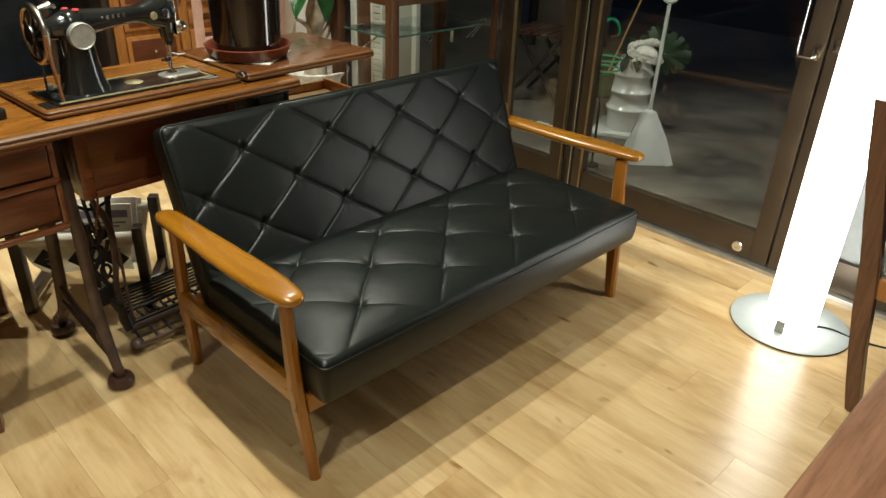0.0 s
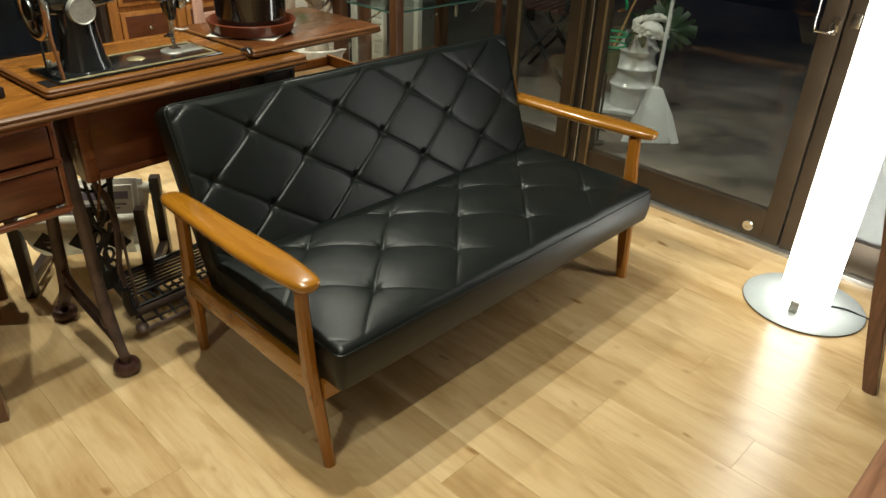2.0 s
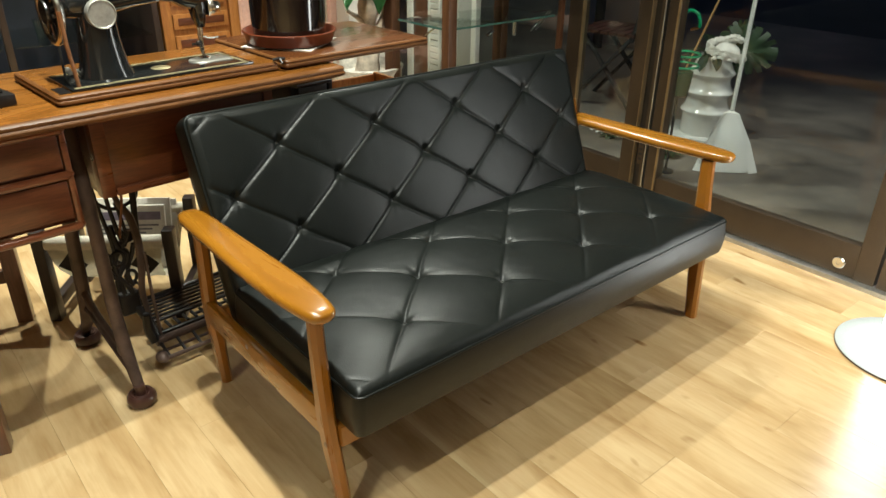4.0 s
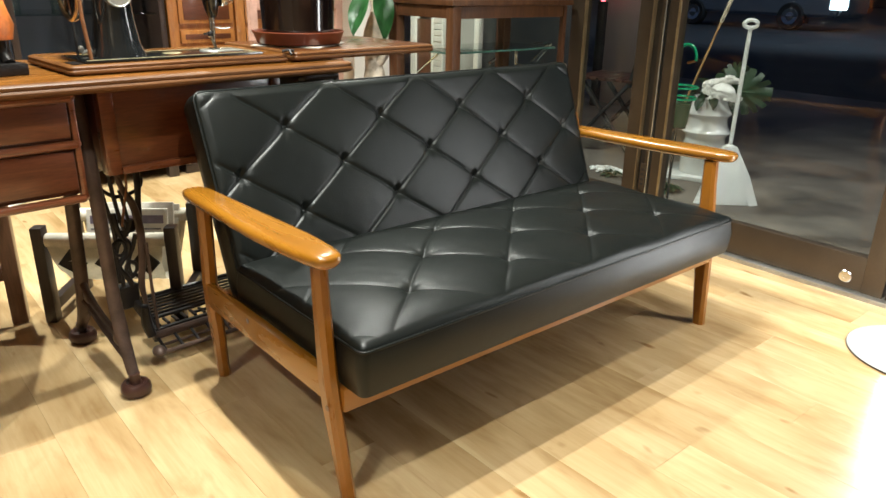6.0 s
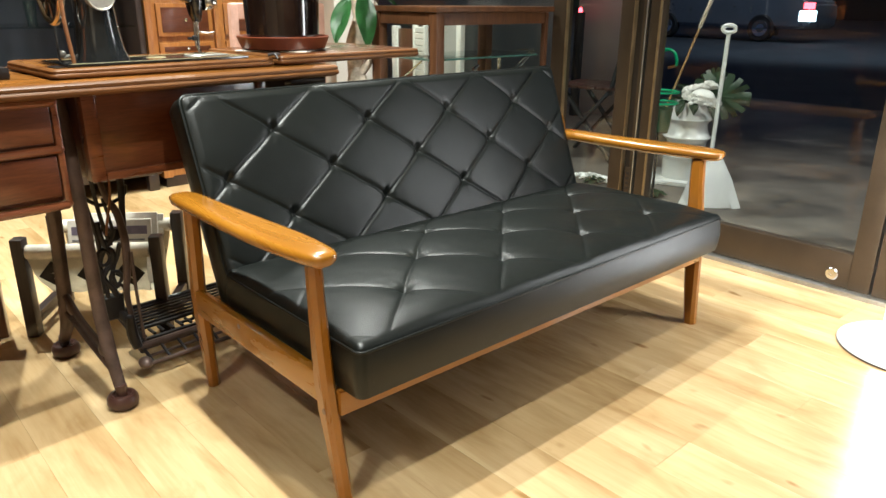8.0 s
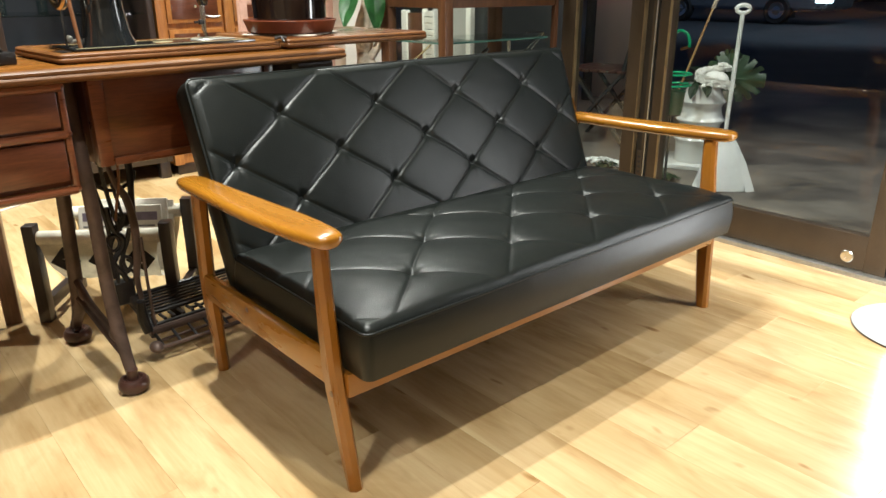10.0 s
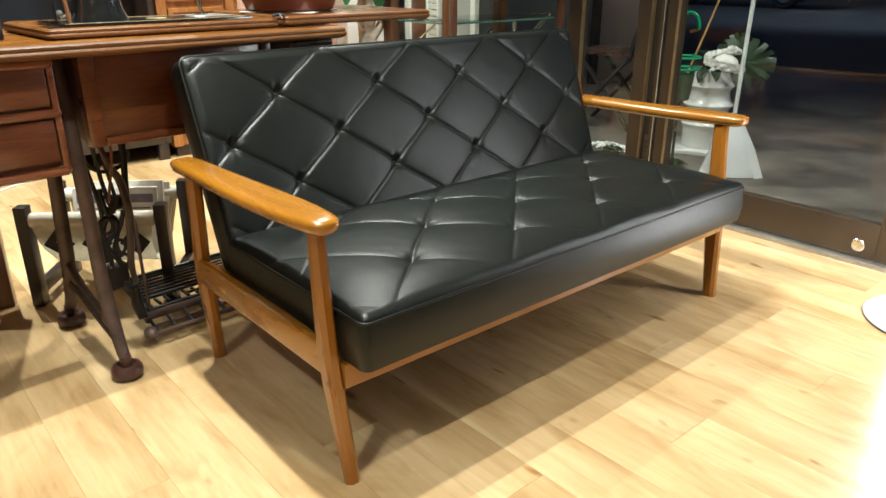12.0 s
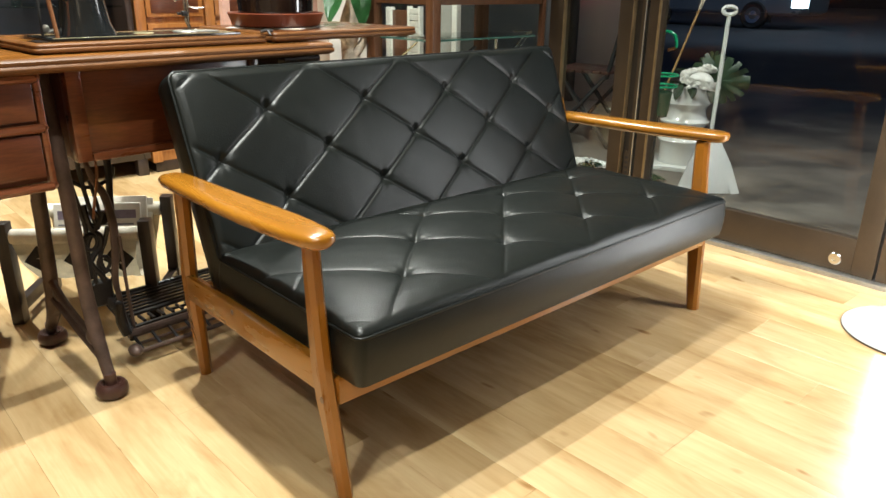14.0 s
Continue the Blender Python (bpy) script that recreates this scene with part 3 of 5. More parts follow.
def arm(side):
    """A flat paddle armrest: blunt tail, slim waist, broad rounded nose."""
    rings = []
    prof = [(-0.576, 0.006, 0.004, 0.493), (-0.572, 0.018, 0.009, 0.493), (-0.560, 0.028, 0.012, 0.493), (-0.535, 0.034, 0.0140, 0.493), (-0.48, 0.0365, 0.0145, 0.494), (-0.40, 0.0385, 0.0145, 0.495),
            (-0.30, 0.0415, 0.0148, 0.4965), (-0.20, 0.0445, 0.0150, 0.499), (-0.12, 0.0432, 0.0152, 0.502), (-0.06, 0.0388, 0.0150, 0.504), (-0.020, 0.0340, 0.0145, 0.505), (0.000, 0.0305, 0.0135, 0.5055), (0.012, 0.0262, 0.0118, 0.506), (0.0195, 0.0195, 0.0085, 0.5065), (0.0225, 0.010, 0.005, 0.507)]
    for x, w, h, z in prof:
        ring = []
        for k in range(28):
            c, s = math.cos(2 * math.pi * k / 28), math.sin(2 * math.pi * k / 28)
            under = 1 - 0.42 * max(0.0, -s - 0.1) ** 1.2
            ring.append((x, -0.022 + 0.93 * w * under * math.copysign(abs(c) ** 0.5, c), z + h * (1.0 if s > 0 else 1.25) * math.copysign(abs(s) ** 0.8, s)))
        rings.append([(p[0], p[1] if side < 0 else 1.246 - p[1], p[2]) for p in ring])
    return loft(rings)


def shaped_leg(pts, side, tuck, thick=0.029):
    """A sawn leg: outline in the side view given as (x, z, width), eased edges, thick across."""
    rings = []
    for x, z, w in pts:
        y = -0.014 + (tuck if side < 0 else 0.25 * tuck) * max(0, 1 - z / 0.25)
        t, e = thick / 2, 0.008
        ring = [(x - w / 2 + e, y - t), (x + w / 2 - e, y - t), (x + w / 2, y - t + e), (x + w / 2, y + t - e), (x + w / 2 - e, y + t), (x - w / 2 + e, y + t), (x - w / 2, y + t - e), (x - w / 2, y - t + e)]
        rings.append([(px, py if side < 0 else 1.246 - py, z) for px, py in ring])
    return loft(rings)


FRONT_LEG = [(0.004, 0, 0.022), (-0.003, 0.07, 0.027), (-0.011, 0.15, 0.033), (-0.017, 0.205, 0.038), (-0.021, 0.26, 0.038), (-0.027, 0.33, 0.034), (-0.034, 0.42, 0.028), (-0.037, 0.488, 0.026)]
REAR_LEG = [(-0.590, 0, 0.023), (-0.575, 0.07, 0.028), (-0.556, 0.15, 0.035), (-0.545, 0.21, 0.039), (-0.538, 0.28, 0.036), (-0.532, 0.38, 0.031), (-0.532, 0.478, 0.031)]
for side in (-1, 1):
    part("armrest", arm(side), AMBER, sofa, "amber varnished paddle armrest", 50)
    part("front_leg", shaped_leg(FRONT_LEG if side < 0 else [(x - 0.006, z, w + 0.011) for x, z, w in FRONT_LEG], side, 0.020 if side < 0 else 0.040), AMBER_UP, sofa)
    part("rear_leg", shaped_leg(REAR_LEG, side, 0.034), AMBER_UP, sofa)
    outer = -0.0275 if side < 0 else 1.246 + 0.0275
    part("side_rail", block(-0.530, -0.028, outer, outer + (0.020 if side < 0 else -0.020), 0.226, 0.284, 0.005), AMBER, sofa)
    for dx, dz in ((-0.004, 0.216), (-0.318, 0.270)):
        plug = merge(bmesh.new(), lathe([(0, 0.0012), (0.0055, 0.0010), (0.006, 0), (0, -0.001)], 12), Matrix.Translation((dx, outer + (-0.0013 if side < 0 else 0.0013) * (dx > -0.1), dz)) @ pose(0, 0, 0, 90 if side < 0 else -90))
        part("dowel", plug, WALNUT, sofa)
part("front_rail", block(-0.020, 0.006, 0.001, 1.245, 0.198, 0.246, 0.004), AMBER_LONG, sofa)
part("rear_rail", block(-0.545, -0.522, 0.001, 1.245, 0.196, 0.250, 0.004), AMBER_LONG, sofa)
part("upright", beam((-0.535, 1.258, 0.470), (-0.560, 1.258, 0.548), 0.030, 0.030, 0.005), AMBER_UP, sofa)
part("back_slat", beam((-0.500, 0.6, 0.27), (-0.615, 0.6, 0.56), 0.05, 0.016, 0.003), AMBER_UP, sofa)

# ---- floor lamp ----
lamp = thing("floor_lamp", (-0.590, 2.262, 0), "tall white glowing cylinder lamp on a round steel base", "lamp")
part("base", lathe([(0, 0), (0.182, 0), (0.185, 0.002), (0.185, 0.006), (0.182, 0.008), (0.09, 0.009), (0, 0.009)], 64), LAMPBASE, lamp, "pale satin steel disc base")
part("shade", lathe([(0.074, 0.020), (0.078, 0.020), (0.078, 1.30), (0.074, 1.30), (0, 1.295), (0, 0.025)], 48), LAMPGLOW, lamp, "glowing white cylinder shade", 30)
part("rim", lathe([(0.1840, 0.0008), (0.1855, 0.0008), (0.1857, 0.003), (0.1855, 0.0050), (0.1840, 0.0055)], 64), IRON, lamp, "dark edge of the base")
part("bracket", block(-0.014, 0.014, -0.096, -0.082, 0.009, 0.050, 0.003), MATTESTEEL, lamp)
part("cord", tube([(0.07, 0.03, 0.013), (0.12, 0.05, 0.013), (0.19, 0.06, 0.006), (0.30, 0.10, 0.004), (0.50, 0.22, 0.004)], 0.003, 8, smooth=6), TYRE, lamp)

# ---- treadle sewing table ----
TABLE, TABLE_TURN = (-1.745, 0.530, 0), 3.5
table = thing("sewing_table", TABLE, "antique treadle sewing table with a fold-out leaf and brown iron legs", "table", turn=TABLE_TURN)


def moulded(x0, x1, y0, y1, z0, z1, lip=0.010):
    """A board with a double-rounded nosing all round."""
    rings = []
    h = z1 - z0
    for f, inset in ((0.0, lip * 0.9), (0.08, lip * 0.45), (0.22, lip * 0.05), (0.38, 0.0), (0.50, lip * 0.10), (0.57, lip * 0.26), (0.64, lip * 0.16), (0.80, lip * 0.16), (0.93, lip * 0.42), (1.0, lip * 0.95)):
        a, b, c, d, r = x0 + inset, x1 - inset, y0 + inset, y1 - inset, 0.012
        ring = []
        for cx, cy, s in ((b - r, d - r, 0), (a + r, d - r, 90), (a + r, c + r, 180), (b - r, c + r, 270)):
            ring += [(cx + r * math.cos(radians(s + k * 22.5)), cy + r * math.sin(radians(s + k * 22.5)), z0 + h * f) for k in range(5)]
        rings.append(ring)
    bm = loft(rings, index=1)
    for f in bm.faces:
        if len(f.verts) > 4:
            f.material_index = 0
    return bm


part("top", moulded(-0.430, 0.046, -0.330, 0.655, 0.717, 0.746, 0.014), [TABLETOP, NOSING], table, "worn brown tabletop with a rounded nosing", 30)
part("raised_board", moulded(-0.320, -0.014, -0.026, 0.498, 0.7465, 0.768, 0.010), [TABLETOP, NOSING], table, "", 30)
leaf = part("leaf", moulded(-0.375, 0.000, 0.503, 0.985, 0.7490, 0.772, 0.008), [LEAFWOOD, NOSING], table, "fold-out leaf of darker wood", 30)
part("hinge", tube([(-0.018, 0.478, 0.774), (-0.012, 0.492, 0.777), (-0.006, 0.505, 0.775)], 0.004, 8, bm=tube([(-0.010, 0.494, 0.776), (0.004, 0.492, 0.766)], 0.0035, 8)), BLACKIRON, leaf)
part("knee_panel", block(-0.075, -0.052, 0.062, 0.458, 0.537, 0.708, 0.002), PANEL, table, "dark red-brown panel under the top")
for nm, b in (("stile", block(-0.080, -0.044, 0.030, 0.062, 0.520, 0.711, 0.004)), ("stile", block(-0.080, -0.044, 0.458, 0.484, 0.520, 0.711, 0.004)), ("lower_rail", block(-0.080, -0.041, 0.062, 0.458, 0.520, 0.538, 0.005))):
    part(nm, b, MAHOGANY, table)
part("box_side", block(-0.340, -0.080, 0.034, 0.050, 0.522, 0.711, 0.003), PANEL, table)
part("box_bottom", block(-0.340, -0.080, 0.050, 0.470, 0.522, 0.534, 0.002), PANEL, table)
for y0, y1, mat in ((-0.318, -0.030, PANEL), (0.522, 0.640, EBONY)):
    part("drawer_case", block(-0.400, -0.018, y0, y1, 0.500, 0.711, 0.003), mat, table)
    for z0, z1 in ((0.512, 0.598), (0.624, 0.700)):
        front = part("drawer_front", block(-0.020, -0.004, y0 + 0.014, y1 - 0.016, z0, z1, 0.004), mat, table)
    for z in (0.493, 0.610, 0.706):
        part("drawer_rail", tube([(-0.012, y0 + 0.004, z), (-0.004, y0 + 0.006, z), (-0.002, (y0 + y1) / 2, z), (-0.004, y1 - 0.010, z), (-0.012, y1 - 0.006, z)], 0.010, 10, flat=0.9), MAHOGANY if mat is PANEL else EBONY, table)
    part("drawer_stile", block(-0.024, -0.002, y1 - 0.014, y1, 0.490, 0.711, 0.005), MAHOGANY if mat is PANEL else EBONY, table)


def iron_side(y):
    """One cast side of the stand: a straight front leg that kicks out, a rear leg, two low stretchers with a slot between, castors."""
    f = part("iron_frame", tube([(0.019, y, 0.040), (-0.006, y, 0.100), (-0.030, y, 0.165), (-0.045, y, 0.240), (-0.050, y, 0.330), (-0.056, y, 0.460), (-0.072, y, 0.580), (-0.105, y, 0.712)], [0.013, 0.015, 0.017, 0.016, 0.016, 0.016, 0.017, 0.020], 10, flat=0.7, smooth=6), IRON, table, "brown cast-iron side frame", 40)
    part("leg", tube([(-0.345, y, 0.040), (-0.318, y, 0.075), (-0.288, y, 0.120), (-0.276, y, 0.190), (-0.264, y, 0.290), (-0.247, y, 0.420), (-0.240, y, 0.560), (-0.238, y, 0.712)], [0.013, 0.016, 0.019, 0.018, 0.017, 0.017, 0.018, 0.022], 10, flat=0.7, smooth=6), IRON, f)
    part("stretcher", tube([(-0.284, y, 0.205), (-0.200, y, 0.160), (-0.100, y, 0.136), (-0.030, y, 0.128)], [0.010, 0.009, 0.008, 0.010], 8, flat=0.8, smooth=4), IRON, f)
    part("stretcher", tube([(-0.288, y, 0.150), (-0.200, y, 0.126), (-0.100, y, 0.100), (0.000, y, 0.082)], [0.011, 0.009, 0.009, 0.011], 8, flat=0.8, smooth=4), IRON, f)
    for lx, lz in ((-0.245, 0.165), (-0.062, 0.116)):
        part("stretcher_link", ball((lx, y, lz), 0.017, (1.3, 0.5, 1.0)), IRON, f)
    for lx in (0.019, -0.345):
        part("castor", lathe([(0, 0.0), (0.024, 0.0), (0.032, 0.005), (0.0355, 0.015), (0.034, 0.026), (0.029, 0.033), (0.022, 0.034), (0.017, 0.029), (0.013, 0.030), (0.013, 0.056), (0, 0.056)], 24, (lx, y, 0)), CASTOR, f, "round brown castor cup")
    return f


iron_side(0.000)
iron_side(0.545)
# the black castings behind the side frame: rods, scrolls, a round boss, a bearing block
WX = -0.205
web = part("centre_brace", tube([(WX, 0.149, 0.520), (WX, 0.149, 0.455), (WX, 0.144, 0.395), (WX, 0.141, 0.330)], [0.010, 0.009, 0.008, 0.007], 8, flat=0.7, smooth=6), BLACKIRON, table, "black iron centre brace")
for nm, pts, r in (("rod", ((0.050, 0.520), (0.062, 0.435), (0.071, 0.360), (0.078, 0.300)), 0.0055),
                   ("rod", ((0.078, 0.520), (0.086, 0.444), (0.092, 0.370), (0.104, 0.320)), 0.0055),
                   ("rod", ((0.103, 0.440), (0.109, 0.397), (0.113, 0.350)), 0.0045),
                   ("arch", ((0.055, 0.456), (0.072, 0.438), (0.095, 0.424), (0.128, 0.426), (0.156, 0.440), (0.160, 0.465)), 0.0050),
                   ("scroll", ((0.078, 0.385), (0.080, 0.350), (0.090, 0.320), (0.107, 0.298), (0.103, 0.270), (0.086, 0.255), (0.070, 0.232), (0.068, 0.200)), 0.0075),
                   ("scroll", ((0.119, 0.362), (0.110, 0.338), (0.092, 0.318), (0.076, 0.288), (0.072, 0.258), (0.078, 0.230), (0.095, 0.200), (0.100, 0.170)), 0.0075),
                   ("scroll", ((0.126, 0.320), (0.118, 0.285), (0.106, 0.262), (0.098, 0.235), (0.104, 0.205)), 0.0060),
                   ("scroll", ((0.058, 0.300), (0.054, 0.270), (0.062, 0.245), (0.076, 0.220), (0.078, 0.180)), 0.0060)):
    part(nm, tube([(WX + 0.006 * math.sin(40 * z), y, z) for y, z in pts], r, 8, smooth=5), BLACKIRON, web)
for cy, cz, r in ((0.109, 0.196, 0.012), (0.080, 0.292, 0.016), (0.104, 0.232, 0.014), (0.094, 0.350, 0.013)):
    part("ring", tube([(WX + 0.004, cy + r * math.cos(k * math.pi / 9), cz + 1.25 * r * math.sin(k * math.pi / 9)) for k in range(19)], 0.0045, 8), BLACKIRON, web)
part("boss", ball((WX, 0.118, 0.345), 0.017, (0.6, 1, 1.1)), BLACKIRON, web)
part("bearing_block", block(WX - 0.020, WX + 0.012, 0.060, 0.116, 0.122, 0.190, 0.012, 3), BLACKIRON, web)
part("bearing_arm", tube([(WX, 0.100, 0.140), (WX + 0.020, 0.117, 0.105), (WX + 0.050, 0.122, 0.072), (WX + 0.080, 0.118, 0.046)], [0.013, 0.012, 0.011, 0.009], 10, smooth=4), BLACKIRON, web)
part("dress_guard", tube([(WX + 0.02, 0.090, 0.500), (WX + 0.02, 0.104, 0.445), (WX + 0.02, 0.124, 0.400), (WX + 0.02, 0.133, 0.328), (WX + 0.02, 0.128, 0.252), (WX + 0.02, 0.119, 0.192), (WX + 0.02, 0.122, 0.140), (WX + 0.03, 0.124, 0.080)], [0.006, 0.008, 0.010, 0.011, 0.010, 0.009, 0.007, 0.005], 8, flat=0.55, smooth=8), IRON, table, "curved iron dress guard")
part("pitman_rod", tube([(WX + 0.03, 0.140, 0.300), (WX + 0.04, 0.136, 0.200), (WX + 0.06, 0.132, 0.060)], 0.0045, 8, smooth=4), IRON, table)
part("belt", tube([(WX + 0.03, 0.112, 0.530), (WX + 0.03, 0.110, 0.455), (WX + 0.02, 0.098, 0.390), (WX + 0.01, 0.094, 0.350)], 0.0035, 6, smooth=4), BELT, table)


def treadle():
    """The foot plate: a cast grille in a tilted frame, with a lower grille and a rocker shaft in front."""
    z = lambda lx: 0.046 - 0.27 * (lx + 0.085)
    p = part("treadle", tube([(-0.290, 0.122, z(-0.29)), (-0.290, 0.462, z(-0.29))], 0.007, 8), BLACKIRON, table, "black iron treadle grille")
    for y in (0.122, 0.462):
        part("frame_bar", tube([(-0.135, y, z(-0.135)), (-0.290, y, z(-0.29))], 0.008, 8), BLACKIRON, p)
    part("frame_bar", block(-0.205, -0.193, 0.125, 0.460, z(-0.2) - 0.004, z(-0.2) + 0.004, 0.002), BLACKIRON, p)
    part("frame_bar", block(-0.158, -0.146, 0.125, 0.460, z(-0.152) - 0.004, z(-0.152) + 0.004, 0.002), BLACKIRON, p)
    for i in range(6):
        lx = -0.278 + 0.0130 * i
        part("bar", block(lx - 0.0036, lx + 0.0036, 0.125, 0.460, z(lx) - 0.003, z(lx) + 0.003, 0.001, 1), BLACKIRON, p)
    for i in range(13):
        y = 0.140 + 0.0255 * i
        part("ornament", block(-0.194, -0.156, y - 0.004, y + 0.004, z(-0.175) - 0.003, z(-0.175) + 0.003, 0.001, 1), BLACKIRON, p)
        if 3 < i < 9:
            part("ornament", block(-0.179, -0.171, y, y + 0.0255, z(-0.175) - 0.003, z(-0.175) + 0.003, 0.001, 1), BLACKIRON, p)
    part("shaft", tube([(-0.128, 0.108, z(-0.128) + 0.002), (-0.128, 0.475, z(-0.128) + 0.002)], 0.011, 10), IRON, p)
    part("front_bar", tube([(-0.070, 0.112, 0.036), (-0.068, 0.300, 0.036), (-0.070, 0.480, 0.036)], 0.006, 8), IRON, p)
    part("front_bar", tube([(-0.098, 0.112, 0.043), (-0.098, 0.480, 0.043)], 0.004, 8), IRON, p)
    for i in range(9):
        y = 0.118 + 0.045 * i
        part("bar", tube([(-0.068, y, 0.036), (-0.128, y, z(-0.128))], 0.0045, 6), BLACKIRON, p)
    part("knob", ball((-0.080, 0.102, 0.038), 0.017, (1.3, 1, 0.9)), IRON, p)
    part("arm", tube([(-0.125, 0.106, 0.062), (-0.135, 0.100, 0.100), (-0.128, 0.098, 0.150)], [0.012, 0.014, 0.010], 10, smooth=4), BLACKIRON, p)


treadle()

# ---- sewing machine ----
turn3 = pose(*TABLE, 0, 0, TABLE_TURN)
MB = turn3 @ Vector((-0.112, 0.222, 0.768))
mach = thing("sewing_machine", MB, "old black enamelled hand-wheel sewing machine with worn gold decals", "sewing machine", turn=TABLE_TURN)
bed = part("bed", block(-0.080, 0.080, -0.210, 0.212, 0.0005, 0.006, 0.002, 2), JAPAN, mach, "black bed with a gold border")
for x in (-0.070, 0.070):
    part("border", block(x - 0.006, x + 0.006, -0.202, 0.202, 0.0058, 0.0066, 0), GOLD, bed)
part("border", block(-0.063, 0.063, 0.193, 0.202, 0.0058, 0.0066, 0), GOLD, bed)
part("emblem", lathe([(0, 0.0070), (0.021, 0.0070), (0.023, 0.0060), (0, 0.0055)], 20, (-0.004, 0.016, 0)), GOLD, bed, "worn gold emblem")
part("slide_plate", block(-0.046, 0.022, 0.128, 0.190, 0.0058, 0.0080, 0.001), MATTESTEEL, bed, "bright steel slide plate")
part("needle_plate", lathe([(0, 0.0086), (0.032, 0.0086), (0.034, 0.0065), (0, 0.006)], 28, (-0.012, 0.126, 0)), MATTESTEEL, bed)


def oval(cx, cy, z, ax, ay, n=28):
    return [(cx + ax * math.copysign(abs(math.cos(2 * math.pi * k / n)) ** 0.8, math.cos(2 * math.pi * k / n)), cy + ay * math.copysign(abs(math.sin(2 * math.pi * k / n)) ** 0.8, math.sin(2 * math.pi * k / n)), z) for k in range(n)]


body = loft([oval(-0.015, -0.104, 0.003, 0.055, 0.058), oval(-0.015, -0.104, 0.014, 0.053, 0.055), oval(-0.015, -0.105, 0.030, 0.048, 0.049), oval(-0.015, -0.106, 0.080, 0.042, 0.042), oval(-0.015, -0.106, 0.130, 0.040, 0.038), oval(-0.015, -0.108, 0.165, 0.036, 0.034), oval(-0.015, -0.108, 0.190, 0.028, 0.028), oval(-0.015, -0.108, 0.198, 0.012, 0.012)])
ARM = [(-0.175, 0.014, 0.014, 0.158), (-0.165, 0.024, 0.024, 0.158), (-0.130, 0.030, 0.032, 0.162), (-0.080, 0.030, 0.032, 0.165), (-0.020, 0.024, 0.024, 0.168), (0.040, 0.020, 0.020, 0.170), (0.068, 0.022, 0.024, 0.171), (0.092, 0.029, 0.036, 0.170), (0.118, 0.031, 0.042, 0.166), (0.138, 0.029, 0.040, 0.164), (0.147, 0.024, 0.034, 0.163), (0.150, 0.008, 0.010, 0.162)]
merge(body, loft([[(-0.015 + ax * math.cos(2 * math.pi * k / 24), y, z + az * math.sin(2 * math.pi * k / 24)) for k in range(24)] for y, ax, az, z in ARM]))
merge(body, loft([oval(-0.015, 0.130, 0.165, 0.026, 0.018), oval(-0.015, 0.130, 0.125, 0.024, 0.017), oval(-0.015, 0.131, 0.102, 0.019, 0.014), oval(-0.015, 0.133, 0.084, 0.010, 0.009)]))
part("body", body, JAPAN, mach, "black enamelled arm and pillar", 50)
rim = [(-0.015 + 0.062 * math.cos(k * math.pi / 20), -0.192, 0.150 + 0.062 * math.sin(k * math.pi / 20)) for k in range(41)]
hw = part("hand_wheel", tube(rim, 0.0085, 12), NICKEL, mach, "hand wheel with a worn nickel rim")
part("hub", merge(bmesh.new(), lathe([(0, 0), (0.024, 0), (0.026, 0.010), (0.020, 0.030), (0.016, 0.044), (0, 0.044)], 24), Matrix.Translation((-0.015, -0.207, 0.150)) @ pose(0, 0, 0, -90)), JAPAN, hw)
for k in range(9):
    w = k * 2 * math.pi / 9
    part("spoke", tube([(-0.015, -0.192, 0.150), (-0.015 + 0.058 * math.cos(w), -0.192, 0.150 + 0.058 * math.sin(w))], [0.008, 0.005], 8, flat=0.6), JAPAN, hw)
part("winder", tube([(-0.015, -0.175, 0.205), (-0.015, -0.150, 0.212), (-0.020, -0.135, 0.205)], [0.006, 0.009, 0.004], 10), NICKEL, mach)
part("medallion", merge(bmesh.new(), lathe([(0, 0.003), (0.027, 0.003), (0.029, 0.005), (0.031, 0.003), (0.031, -0.012), (0, -0.012)], 32), Matrix.Translation((0.030, -0.106, 0.142)) @ pose(0, 0, 0, 0, 90, 0)), MATTESTEEL, mach, "round engraved nickel cover")
for dx, dy in ((-0.025, -0.112), (0.0, -0.098)):
    part("felt_pad", lathe([(0, 0.004), (0.007, 0.0035), (0.009, 0.0), (0, 0)], 16, (dx, dy, 0.196)), RED, mach, "red felt spool pad")
for k in range(6):
    y = -0.058 + 0.0135 * k
    part("lettering_bar", block(0.0085, 0.0105, y, y + 0.0062, 0.168 + 0.0006 * k, 0.177 + 0.0006 * k, 0.0008, 1), NICKEL, mach)
part("decal", lathe([(0, 0.0012), (0.009, 0.001), (0.010, 0), (0, 0)], 16, m=Matrix.Translation((0.0135, 0.088, 0.166)) @ pose(0, 0, 0, 0, 90, 0)), GOLD, mach)
part("needle_clamp", merge(bmesh.new(), lathe([(0, 0), (0.006, 0), (0.006, 0.010), (0.003, 0.012), (0.003, 0.022), (0, 0.022)], 12), Matrix.Translation((-0.015, 0.128, 0.046)) @ pose(0, 0, 0, 90)), BLACKIRON, mach)
part("oil_cap", lathe([(0, 0.0014), (0.008, 0.0012), (0.009, 0), (0, 0)], 16, m=Matrix.Translation((0.0155, 0.118, 0.172)) @ pose(0, 0, 0, 0, 90, 0)), BLACKIRON, mach, "round black cap on the arm's head")
part("face_plate", block(-0.036, 0.006, 0.1485, 0.1520, 0.110, 0.196, 0.004), NICKEL, mach)
